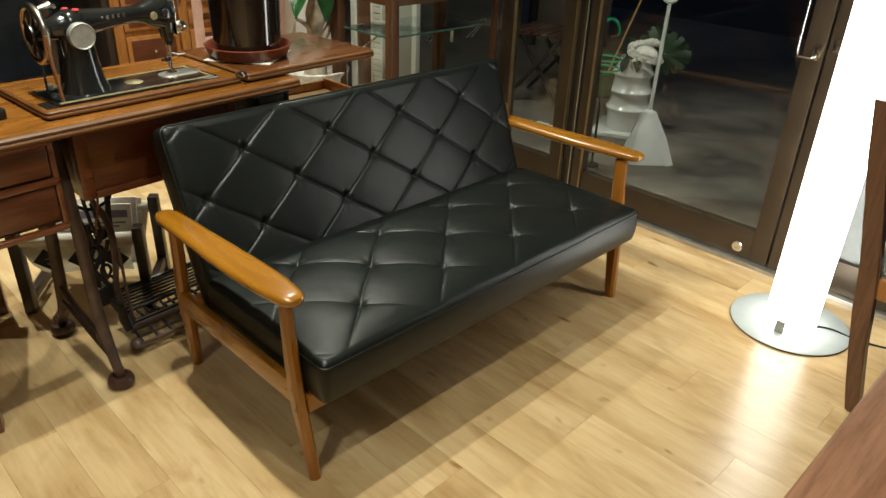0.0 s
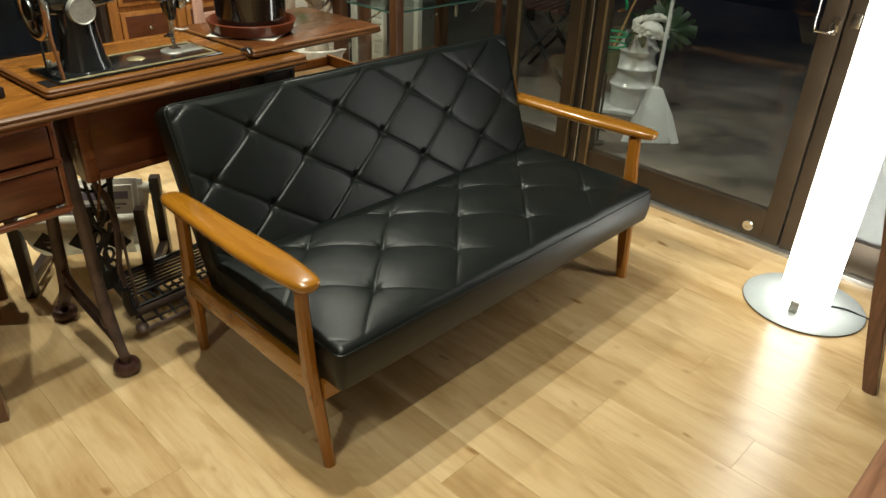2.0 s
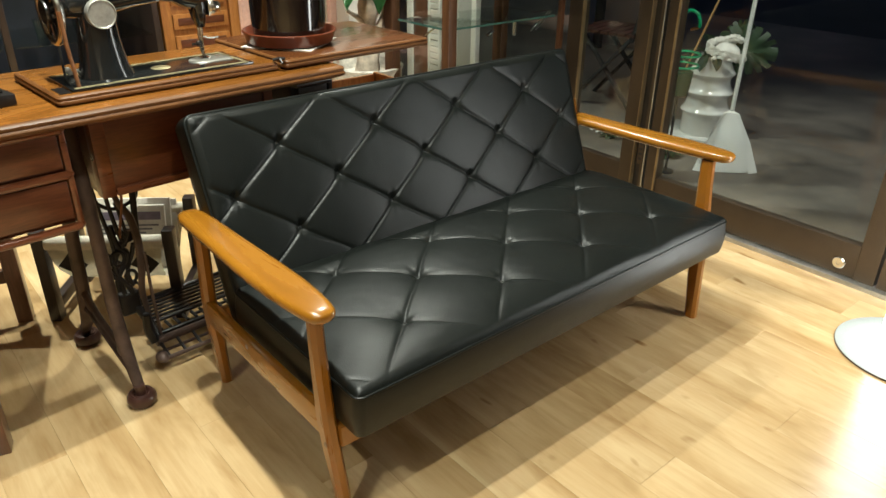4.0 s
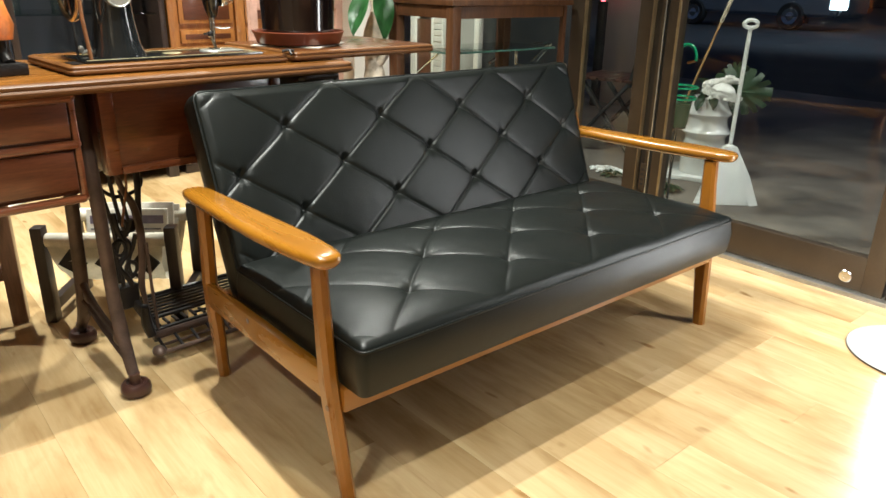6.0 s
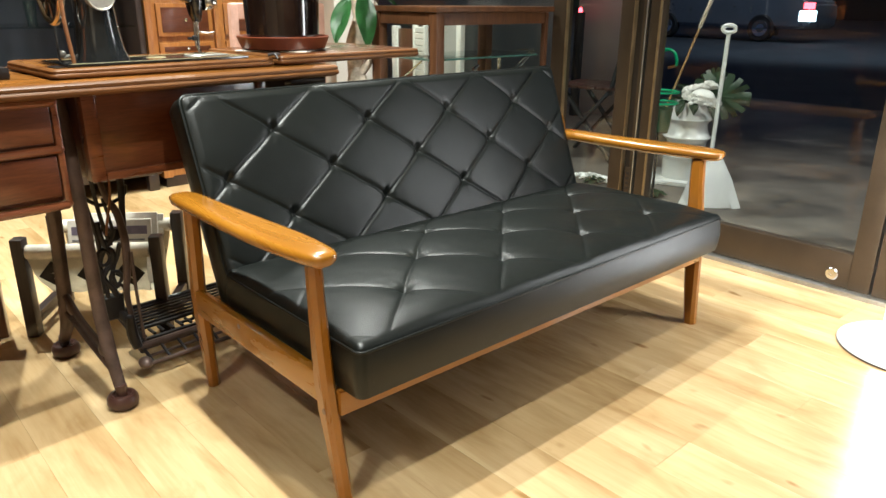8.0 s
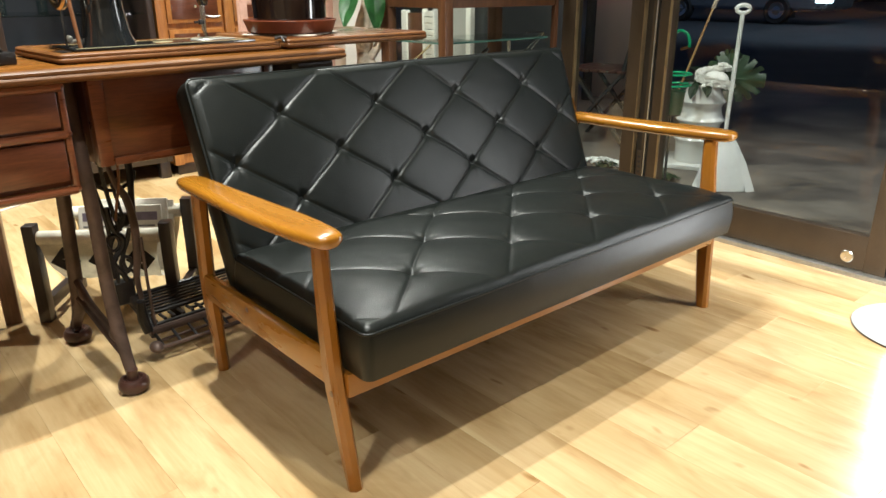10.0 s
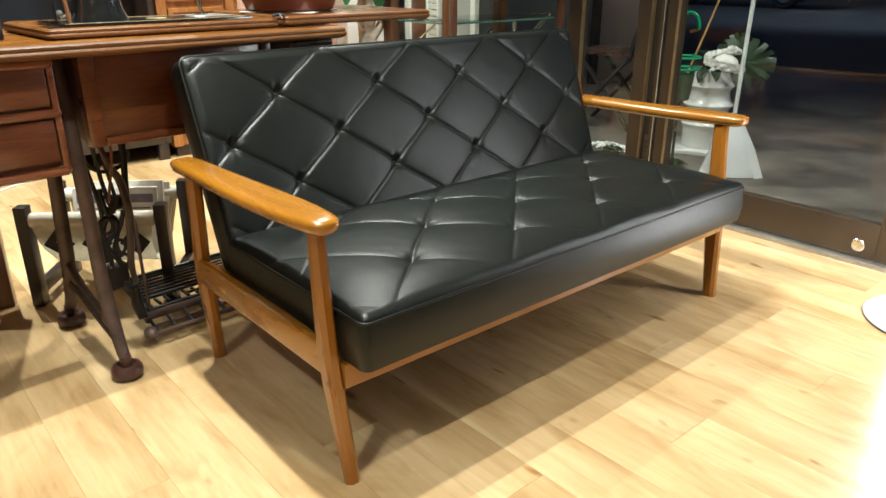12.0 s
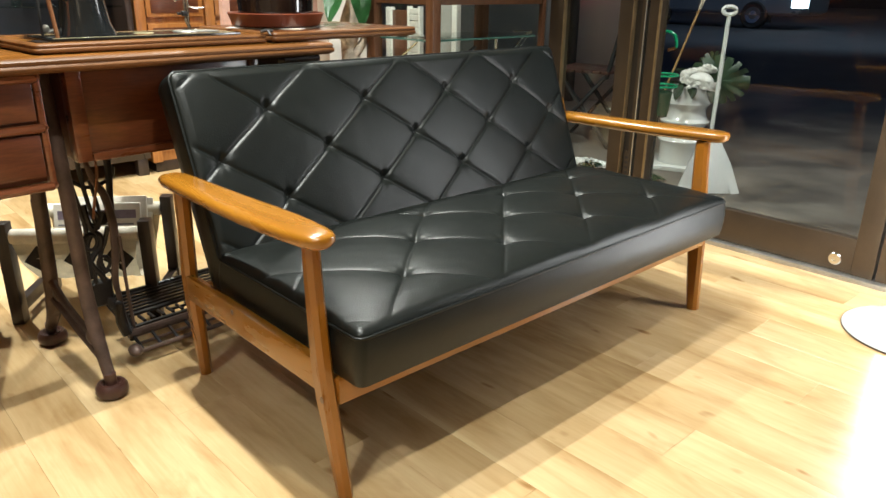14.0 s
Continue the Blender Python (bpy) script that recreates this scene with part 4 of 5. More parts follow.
part("needle_bar", tube([(-0.015, 0.133, 0.090), (-0.015, 0.133, 0.022)], [0.0045, 0.0045, 0.003, 0.0015], 10), NICKEL, mach)
part("presser_bar", tube([(-0.028, 0.133, 0.105), (-0.028, 0.133, 0.030), (-0.022, 0.138, 0.012)], 0.0040, 10), NICKEL, mach)
part("presser_foot", block(-0.032, -0.008, 0.124, 0.146, 0.0085, 0.012, 0.001), NICKEL, mach)
part("tension_disc", merge(bmesh.new(), lathe([(0, 0), (0.018, 0), (0.020, 0.004), (0.013, 0.008), (0.017, 0.013), (0.012, 0.026), (0.013, 0.030), (0.004, 0.034), (0, 0.034)], 20), Matrix.Translation((-0.008, 0.1505, 0.128)) @ pose(0, 0, 0, -90)), NICKEL, mach)
part("take_up_lever", tube([(0.004, 0.151, 0.170), (0.010, 0.164, 0.190), (0.002, 0.166, 0.208), (-0.008, 0.158, 0.214)], 0.003, 8, smooth=4), NICKEL, mach)
part("thread_guide", tube([(-0.015, 0.134, 0.062), (-0.004, 0.150, 0.058), (0.004, 0.166, 0.060)], 0.002, 6, smooth=4), NICKEL, mach)
part("drive_belt", tube([(0.054, -0.196, 0.158), (0.058, -0.196, 0.090), (0.062, -0.190, 0.002)], 0.0042, 8), BELT, mach, "tan round leather drive belt")
part("drive_belt", tube([(-0.060, -0.176, 0.120), (-0.050, -0.180, 0.060), (-0.040, -0.184, 0.002)], 0.0028, 8), TYRE, mach)
part("bobbin_winder", ball((-0.045, -0.175, 0.020), 0.008, bm=tube([(-0.045, -0.175, 0.012), (-0.045, -0.150, 0.018)], 0.004, 8)), MATTESTEEL, mach)
part("belt_slot", block(0.020, 0.078, -0.235, -0.212, 0.0002, 0.0015, 0), BLACKIRON, mach)

# ---- things on the sewing table ----
pot_at = (-1.965, 1.152, 0.772)
single("cloth", block(-0.099, 0.099, -0.099, 0.099, 0.0004, 0.0030, 0.001), PAPER, pot_at, "cream paper mat under a plant pot", "mat", turn=38)
single("saucer", lathe([(0, 0.001), (0.108, 0.001), (0.114, 0.004), (0.124, 0.030), (0.127, 0.034), (0.123, 0.036), (0.118, 0.032), (0.108, 0.012), (0, 0.010)], 56), SAUCER, (*pot_at[:2], pot_at[2] + 0.003), "glossy red-brown glazed plant saucer", "saucer")
single("plant_pot", lathe([(0, 0.0), (0.092, 0.0), (0.097, 0.004), (0.100, 0.080), (0.104, 0.20), (0.110, 0.330), (0.116, 0.345), (0.116, 0.360), (0.106, 0.362), (0.102, 0.33), (0, 0.32)], 64), GLAZE, (*pot_at[:2], pot_at[2] + 0.0145), "tall black-brown glazed plant pot in a saucer", "pot")
fig = block(-0.045, 0.045, -0.050, 0.050, 0, 0.024, 0.004)
for dy in (-0.022, 0.024):
    merge(fig, tube([(0.018, dy, 0.022), (0.004, dy, 0.032), (0.0, dy, 0.050), (0.0, dy, 0.075)], [0.012, 0.013, 0.011, 0.012], 12))
merge(fig, loft([oval(0, 0, 0.070, 0.026, 0.044, 20), oval(0, 0, 0.100, 0.034, 0.050, 20), oval(0, 0, 0.135, 0.030, 0.040, 20), oval(0, 0, 0.170, 0.026, 0.034, 20), oval(0, 0, 0.185, 0.010, 0.012, 20)], index=1))
ball((0, 0, 0.215), 0.030, (1, 1, 1.1), 14, fig, 0)
single("figurine", fig, [BLACKIRON, ORANGEPAINT], (-1.872, 0.388, 0.7465), "small orange and black painted figurine on a black plinth", "figurine", turn=10)

# ---- magazine rack ----
rack = thing("magazine_rack", (-2.262, 0.694, 0), "dark wooden magazine rack with a woven cream and black sling", "rack", turn=54)
LX, LY, RH = 0.180, 0.118, 0.288
for sx in (-1, 1):
    for sy in (-1, 1):
        part("post", block(sx * LX - 0.016, sx * LX + 0.016, sy * LY - 0.019, sy * LY + 0.019, 0, RH, 0.004), EBONY, rack)
    part("foot_rail", block(sx * LX - 0.012, sx * LX + 0.012, -LY, LY, 0.028, 0.062, 0.003), EBONY, rack)
for sy in (-1, 1):
    part("top_rail", tube([(-LX, sy * LY, RH - 0.040), (LX, sy * LY, RH - 0.040)], 0.012, 12), EBONY, rack)
sling = []
for i in range(25):
    f = i / 24
    y = -LY - 0.013 + (2 * LY + 0.026) * f
    sag = 0.185 * math.sin(math.pi * f) ** 0.42 if 0 < f < 1 else 0
    sling.append((y, RH - 0.030 - sag * 0.92))
outer = [[((-LX + 0.018 + (2 * LX - 0.036) * k / 16) * (1 - 1.1 * (RH - 0.030 - z)) + 0.003 * math.sin(z * 260) * (k in (0, 16)), y, z + 0.002 * math.sin(k * 2.1 + y * 60)) for k in range(17)] for y, z in sling]
bm = loft(outer, closed_ring=False)
bmesh.ops.solidify(bm, geom=bm.faces[:], thickness=0.005)
cloth = part("sling", bm, CREAM, rack, "cream woven cotton sling", 60)
for sy in (-1, 1):
    part("roll", tube([(-LX + 0.018, sy * LY, RH - 0.040), (0, sy * LY, RH - 0.041), (LX - 0.018, sy * LY, RH - 0.040)], [0.020, 0.0215, 0.020], 14), CREAM, cloth)
for k, cx in enumerate((-0.100, 0.000, 0.100)):
    bm = bmesh.new()
    quad = []
    for dx, dz in ((-0.040, 0), (0, 0.046), (0.040, 0), (0, -0.046)):
        z = RH - 0.110 + dz
        f = np.interp(z, [sling[4][1], sling[3][1], sling[2][1], sling[1][1], sling[0][1]], [sling[4][0], sling[3][0], sling[2][0], sling[1][0], sling[0][0]])
        quad.append((cx + dx, float(f) - 0.008, z))
    loft([quad, [(a, b + 0.006, c) for a, b, c in quad]], bm=bm)
    part("diamond", bm, BLACKCLOTH, cloth, "black woven diamond")
mags = thing("magazines", (-2.262, 0.694, 0), "folded newspapers with a purple heading standing in the rack", "magazine", turn=54)
for k, (y, tilt, h) in enumerate(((0.030, 12, 0.200), (0.045, 14, 0.215), (0.060, 16, 0.205))):
    m = pose(-0.012 + 0.012 * k, y, 0.085, -tilt)
    mg = part("magazine", block(-0.110, 0.130, -0.006, 0.006, 0, h, 0.003, m=m), PAPER, mags)
    if k == 0:
        part("heading", block(-0.098, 0.118, -0.0075, -0.0062, h - 0.045, h - 0.020, 0, m=m), PURPLE, mg)
        for j in range(6):
            part("text_bar", block(-0.098, 0.110 - 0.02 * (j % 3), -0.0075, -0.0062, h - 0.064 - 0.012 * j, h - 0.059 - 0.012 * j, 0, m=m), INK, mg)

# ---- bench at the edge of the sewing table ----
bench = thing("bench", (-2.045, 0.315, 0), "brown wooden bench with square legs and a low stretcher", "bench", turn=162.5)
for sx in (-1, 1):
    for y in (0.0, 0.40):
        part("leg", block(sx * 0.299 - 0.021, sx * 0.299 + 0.021, y - 0.021, y + 0.021, 0, 0.42, 0.004), WALNUT, bench)
    part("side_stretcher", block(sx * 0.299 - 0.011, sx * 0.299 + 0.011, 0.021, 0.379, 0.13, 0.17, 0.003), WALNUT, bench)
part("seat", block(-0.345, 0.345, -0.030, 0.43, 0.42, 0.455, 0.006), WALNUT_FLAT, bench)

# ---- dining table near the camera, and a chair ----
dt = thing("dining_table", (0.33, 0.88, 0), "smooth brown wooden dining table", "table")
part("tabletop", block(-0.462, 0.462, -0.65, 0.64, 0.692, 0.720, 0.006, 3), WALNUT_FLAT, dt, "smooth brown wooden tabletop")
for sx in (-1, 1):
    part("apron", block(sx * 0.37 - 0.011, sx * 0.37 + 0.011, -0.56, 0.55, 0.61, 0.691, 0.003), WALNUT, dt)
    for y in (-0.58, 0.57):
        part("leg", block(sx * 0.37 - 0.024, sx * 0.37 + 0.024, y - 0.024, y + 0.024, 0, 0.691, 0.005), WALNUT, dt)
seat_chair = thing("dining_chair", (-0.10, 2.145, 0), "dark brown wooden chair with curved back legs beside the lamp", "chair")
for sy in (-1, 1):
    rings = []
    for x, z, w in ((-0.188, 0, 0.036), (-0.205, 0.08, 0.038), (-0.228, 0.19, 0.042), (-0.246, 0.30, 0.046), (-0.262, 0.42, 0.050), (-0.290, 0.55, 0.046), (-0.325, 0.70, 0.042), (-0.355, 0.84, 0.034)):
        cy, t2 = sy * 0.190, 0.017
        rings.append([(x - w / 2, cy - t2, z), (x + w / 2, cy - t2, z), (x + w / 2, cy + t2, z), (x - w / 2, cy + t2, z)])
    bm = loft(rings)
    bmesh.ops.bevel(bm, geom=[e for e in bm.edges if abs((e.verts[0].co - e.verts[1].co).z) > 0.02], offset=0.005, segments=2, affect="EDGES")
    part("back_leg", bm, WALNUT, seat_chair)
    part("front_leg", block(0.135, 0.170, sy * 0.19 - 0.0175, sy * 0.19 + 0.0175, 0, 0.40, 0.004), WALNUT, seat_chair)
    part("side_rail", block(-0.245, 0.140, sy * 0.19 - 0.010, sy * 0.19 + 0.010, 0.345, 0.400, 0.003), ORANGE, seat_chair)
part("seat", block(-0.235, 0.185, -0.172, 0.172, 0.401, 0.440, 0.012, 3), LEATHER, seat_chair)
for z, x in ((0.60, -0.302), (0.78, -0.345)):
    part("back_rail", block(x - 0.010, x + 0.010, -0.175, 0.175, z - 0.03, z + 0.03, 0.005), WALNUT, seat_chair)

# ---- small tray table behind the sofa ----
tray = thing("tray_table", (-2.00, 1.42, 0), "light wooden tray table with a raised rim", "table")
part("tray", block(-0.17, 0.17, -0.16, 0.15, 0.545, 0.560, 0.003), PALEWOOD, tray)
for b in (block(-0.18, 0.18, 0.150, 0.163, 0.540, 0.596, 0.005), block(-0.18, 0.18, -0.175, -0.162, 0.540, 0.596, 0.005), block(-0.180, -0.167, -0.162, 0.150, 0.540, 0.590, 0.005), block(0.167, 0.180, -0.162, 0.150, 0.540, 0.590, 0.005)):
    part("rim", b, ORANGE, tray)
for sx in (-1, 1):
    for sy in (-1, 1):
        part("leg", block(sx * 0.155 - 0.014, sx * 0.155 + 0.014, sy * 0.135 - 0.014, sy * 0.135 + 0.014, 0, 0.546, 0.003), ORANGE, tray)

# ---- display case by the window ----
case = thing("display_case", (-2.3535, 2.21, 0), "wooden glass display case with a green-edged glass shelf", "cabinet")
CX, CY = 0.1735, 0.300
for sx in (-1, 1):
    for sy in (-1, 1):
        w = 0.011 if sx > 0 and sy > 0 else 0.020 if sx > 0 else 0.027
        part("post", block(sx * CX - w, sx * CX + w, sy * CY - min(w, 0.020), sy * CY + min(w, 0.020), 0, 0.862, 0.004), CASEWOOD, case)
for z0, z1 in ((0.38, 0.42), (0.818, 0.862)):
    for sx in (-1, 1):
        part("rail", block(sx * CX - 0.016, sx * CX + 0.016, -CY + 0.02, CY - 0.02, z0, z1, 0.003), CASEWOOD, case)
    for sy in (-1, 1):
        part("rail", block(-CX + 0.02, CX - 0.02, sy * CY - 0.016, sy * CY + 0.016, z0, z1, 0.003), CASEWOOD, case)
part("top", block(-CX - 0.028, CX + 0.028, -CY - 0.028, CY + 0.028, 0.863, 0.884, 0.005), CASEWOOD, case)
part("floor_board", block(-CX + 0.016, CX - 0.016, -CY + 0.016, CY - 0.016, 0.400, 0.412, 0.001), CASEWOOD, case)
for b in (block(CX - 0.003, CX + 0.003, -CY + 0.019, CY - 0.019, 0.421, 0.819, 0), block(-CX + 0.019, CX - 0.019, -CY - 0.003, -CY + 0.003, 0.421, 0.819, 0)):
    part("pane", b, PANE, case, "clear glass pane").visible_shadow = False
part("glass_shelf", block(-CX + 0.03, CX - 0.025, -CY + 0.01, CY - 0.01, 0.688, 0.696, 0.001), SHELFGLASS, case, "green-edged glass shelf").visible_shadow = False
part("shelf_edge", block(CX - 0.0248, CX - 0.0225, -CY + 0.01, CY - 0.01, 0.6885, 0.6955, 0.0005, 1), GREENEDGE, case, "green polished glass edge")
part("shelf_edge", block(-CX + 0.03, CX - 0.025, -CY + 0.0075, -CY + 0.0098, 0.6885, 0.6955, 0.0005, 1), GREENEDGE, case, "green polished glass edge")
part("strut", tube([(-0.088, -0.262, 0.600), (0.042, -0.262, 0.682)], 0.0040, 8), CHROME, case)
for dy in (0.0, 0.030):
    part("strut", tube([(0.130, 0.170 + dy, 0.640), (0.130, 0.300 + dy * 0.6 - 0.03, 0.705)], 0.0036, 8), CHROME, case)
part("strut", tube([(0.130, 0.18, 0.712), (0.130, 0.285, 0.712)], 0.0030, 8), CHROME, case)
part("shelf_pin", tube([(0.120, 0.090, 0.630), (0.120, 0.090, 0.688)], 0.0075, 10), NICKEL, case)
part("shelf_pin", tube([(0.120, -0.060, 0.645), (0.120, -0.030, 0.660)], 0.006, 10), CHROME, case)

# ---- potted plant behind the case ----
plant = thing("potted_plant", (-2.64, 1.86, 0), "large-leaved plant with a gnarled pale trunk in a woven basket", "plant")
part("basket", lathe([(0, 0), (0.10, 0), (0.115, 0.02), (0.135, 0.30), (0.145, 0.48), (0.152, 0.50), (0.142, 0.505), (0.13, 0.46), (0, 0.45)], 40), BASKET, plant, "pale woven basket planter")
trunk = tube([(0.00, 0.00, 0.44), (0.02, 0.00, 0.55), (-0.01, 0.02, 0.64), (0.025, 0.00, 0.73), (0.01, 0.03, 0.84), (-0.01, 0.01, 1.10), (0.02, 0.02, 1.5)], [0.052, 0.046, 0.034, 0.042, 0.030, 0.024, 0.016], 14, smooth=5)
for v in trunk.verts:
    v.co += Vector(noise.noise_vector(v.co * 22)) * 0.009
merge(trunk, tube([(0.02, 0.0, 0.60), (0.04, 0.06, 0.68), (0.03, 0.10, 0.80), (0.0, 0.12, 1.0)], [0.020, 0.016, 0.013, 0.008], 10, smooth=4))
merge(trunk, tube([(0.0, 0.0, 0.66), (0.03, -0.06, 0.70), (0.05, -0.12, 0.73)], [0.014, 0.010, 0.006], 8, smooth=4))
part("trunk", trunk, BARK, plant, "gnarled pale grey trunk", 60)


def broad_leaf(length, width, droop, cut=0):
    """A leathery blade along +x with a raised midrib, folded and drooping."""
    rings, n = [], 14
    for i in range(n + 1):
        f = i / n
        w = width * math.sin(math.pi * min(1, f * 0.96 + 0.04)) ** 0.75 * (1 - 0.35 * f)
        if cut and i % 3 == 2 and 2 < i < n - 1:
            w *= 0.45
        x, z = length * f * (1 - 0.18 * droop * f), -droop * length * f * f * 0.6
        rings.append([(x, w * s, z + abs(s) * w * 0.28 + 0.003 * math.sin(9 * f + 5 * s)) for s in (-1, -0.66, -0.33, 0, 0.33, 0.66, 1)])
    bm = loft(rings, closed_ring=False)
    bmesh.ops.solidify(bm, geom=bm.faces[:], thickness=0.0012)
    return bm


for x, y, z, rz, ry, ln, wd in ((0.06, -0.06, 0.905, -60, 42, 0.21, 0.048), (0.10, -0.02, 0.925, -18, 62, 0.22, 0.050), (0.03, 0.05, 0.96, 50, 25, 0.2, 0.045), (-0.05, 0.03, 0.98, 140, 20, 0.2, 0.045), (-0.03, -0.04, 1.06, -120, 15, 0.2, 0.045), (0.03, 0.0, 1.22, 10, 10, 0.22, 0.05), (0.0, 0.03, 1.3, 100, 5, 0.22, 0.05), (-0.02, -0.02, 1.35, -90, 5, 0.22, 0.05), (0.02, 0.02, 1.48, 30, -30, 0.2, 0.045), (0.0, 0.0, 1.5, 200, -30, 0.2, 0.045)):
    part("leaf", merge(bmesh.new(), broad_leaf(ln, wd, 0.35), pose(x, y, z, 0, ry, rz)), LEAF, plant)

# ---- cabinets along the far wall ----
glasscab = thing("glass_cabinet", (-3.92, 0.70, 0), "dark display cabinet with glass shelves and small glassware", "cabinet")
for b in (block(-0.27, 0.27, -0.72, -0.69, 0.08, 1.9, 0.004), block(-0.27, 0.27, 0.67, 0.70, 0.08, 1.9, 0.004), block(-0.27, 0.27, -0.72, 0.70, 1.9, 1.94, 0.004), block(-0.27, 0.27, -0.69, 0.67, 0.08, 0.26, 0.004)):
    part("panel", b, EBONY, glasscab)
part("back_board", block(-0.27, -0.25, -0.69, 0.67, 0.26, 1.9, 0), NAVY, glasscab)
for x in (-0.24, 0.24):
    for y in (-0.68, 0.66):
        part("foot", block(x - 0.025, x + 0.025, y - 0.025, y + 0.025, 0, 0.082, 0.003), EBONY, glasscab)
for z in (0.52, 0.775, 1.05, 1.35, 1.62):
    part("glass_shelf", block(-0.24, 0.24, -0.688, 0.668, z, z + 0.008, 0), SHELFGLASS, glasscab).visible_shadow = False
for y in (0.06, 0.42):
    part("mullion", block(0.250, 0.275, y - 0.014, y + 0.014, 0.26, 1.9, 0.002), EBONY, glasscab)
for k in range(14):
    y, x, z = -0.58 + 0.09 * k, 0.10 * math.sin(k * 2.3), (0.783, 0.528)[k % 2]
    single("glass_tumbler", lathe([(0, 0.002), (0.020, 0.002), (0.026, 0.085 + 0.02 * (k % 3)), (0.028, 0.085 + 0.02 * (k % 3)), (0.022, 0.0), (0, 0.0)], 16), SHELFGLASS, (-3.92 + x, 0.70 + y, z), "small clear glass tumbler on a glass shelf", "glass", "glassware in the cabinet")

chest = thing("wooden_chest", (-3.93, 1.92, 0), "orange-brown panelled wooden cabinet with red-brown drawers", "cabinet")
part("carcass", block(-0.27, 0.24, -0.50, 0.50, 0.05, 1.75, 0.004), ORANGE, chest)
for y in (-0.48, -0.14, 0.16, 0.48):
    part("stile", block(0.240, 0.262, y - 0.024, y + 0.024, 0.05, 1.75, 0.004), ORANGE, chest)
for y0, y1 in ((-0.456, -0.164), (-0.116, 0.136), (0.184, 0.456)):
    for z0, z1 in ((0.10, 0.30), (0.34, 0.50), (0.53, 0.60), (0.64, 0.70), (0.73, 0.88), (0.92, 1.25), (1.3, 1.7)):
        d = part("drawer_front", block(0.240, 0.254, y0 + 0.008, y1 - 0.008, z0, z1, 0.004), ORANGE, chest)
        part("inset_panel", block(0.2545, 0.2575, y0 + 0.030, y1 - 0.030, z0 + 0.018, z1 - 0.018, 0.002), PANEL, d)
        part("knob", ball((0.262, (y0 + y1) / 2, (z0 + z1) / 2), 0.009), NICKEL, d)
part("plinth", block(-0.25, 0.25, -0.49, 0.49, 0, 0.05, 0.003), EBONY, chest)

pink_chair = thing("chair", (-2.92, 1.60, 0), "pinkish wooden chair with an open back", "chair")
for y in (-0.19, 0.19):
    part("back_post", beam((0.13, y, 0), (0.15, y, 0.885), 0.032, 0.028, 0.005), PINK, pink_chair)
    part("front_leg", block(-0.27, -0.24, y - 0.016, y + 0.016, 0, 0.43, 0.004), PINK, pink_chair)
part("seat", block(-0.28, 0.16, -0.21, 0.21, 0.43, 0.465, 0.010, 3), PINK, pink_chair)
part("top_rail", block(0.136, 0.162, -0.205, 0.205, 0.830, 0.890, 0.008, 3), PINK, pink_chair)
part("cross_rail", block(0.136, 0.158, -0.19, 0.19, 0.62, 0.66, 0.005), PINK, pink_chair)

structure("column", block(-3.22, -3.02, 2.03, 2.27, 0, CEIL, 0.006), WHITEWALL, label="white square column by the window")
louvre = thing("louvre_screen", (-2.865, 2.45, 0), "low white slatted screen standing against the window", "screen")
for x0, x1, h in ((-0.253, -0.212, 0.782), (-0.089, -0.076, 0.79), (-0.012, 0.001, 0.79), (0.088, 0.119, 0.805), (0.223, 0.255, 0.816)):
    part("stile", block(x0, x1, -0.014, 0.014, 0, h, 0.003), WHITEWALL, louvre)
for k in range(26):
    part("slat", block(-0.076, -0.012, -0.010, 0.010, 0.03 + 0.029 * k, 0.0555 + 0.029 * k, 0.002, 1, m=pose(0, 0, 0)), WHITEWALL, louvre)
part("panel", block(0.119, 0.223, -0.004, 0.006, 0.03, 0.80, 0.002), GREYPANEL, louvre, "plain grey panel")
part("panel", block(-0.212, -0.089, -0.004, 0.006, 0.03, 0.77, 0.002), WALNUT, louvre, "brown wooden panel")
single("power_cord", tube([(-3.30, 0.20, 0.004), (-3.50, 0.42, 0.004), (-3.56, 0.60, 0.004), (-3.63, 0.72, 0.004), (-3.66, 0.80, 0.004)], 0.005, 8, smooth=6), CORD, (0, 0, 0), "white power cord lying on the floor", "cord")

# ---- outside the doors ----
G = -0.012
structure("pavement", block(-14, 14, DOOR + 0.078, 7.35, -0.06, -0.004, 0.004), PAVING, label="dark mottled paving in front of the shop")
structure("outside_wall", block(-4.10, -3.45, 5.2, 5.45, -0.004, 3.2, 0.01), OUTWALL, label="pale plastered wall outside")
structure("outside_panel", block(-7.0, -4.45, 5.3, 5.5, -0.004, 3.2, 0.01), GREYPANEL, label="grey outside wall behind the window")
# Cover slab added above the entrance, out of view.
structure("added_cover", block(-6, 3, DOOR + 0.1, 4.6, 2.55, 2.65, 0.01), CEILING, label="plain added cover out of view over the entrance")
Z = -0.004
vase = thing("flower_vase", (-2.085, 3.60, Z), "white glazed ringed vase with white flowers on a square foot", "vase")
part("foot_plate", block(-0.165, 0.165, -0.165, 0.165, 0, 0.022, 0.004, m=pose(0, 0, 0, 0, 0, 22)), CERAMIC, vase)
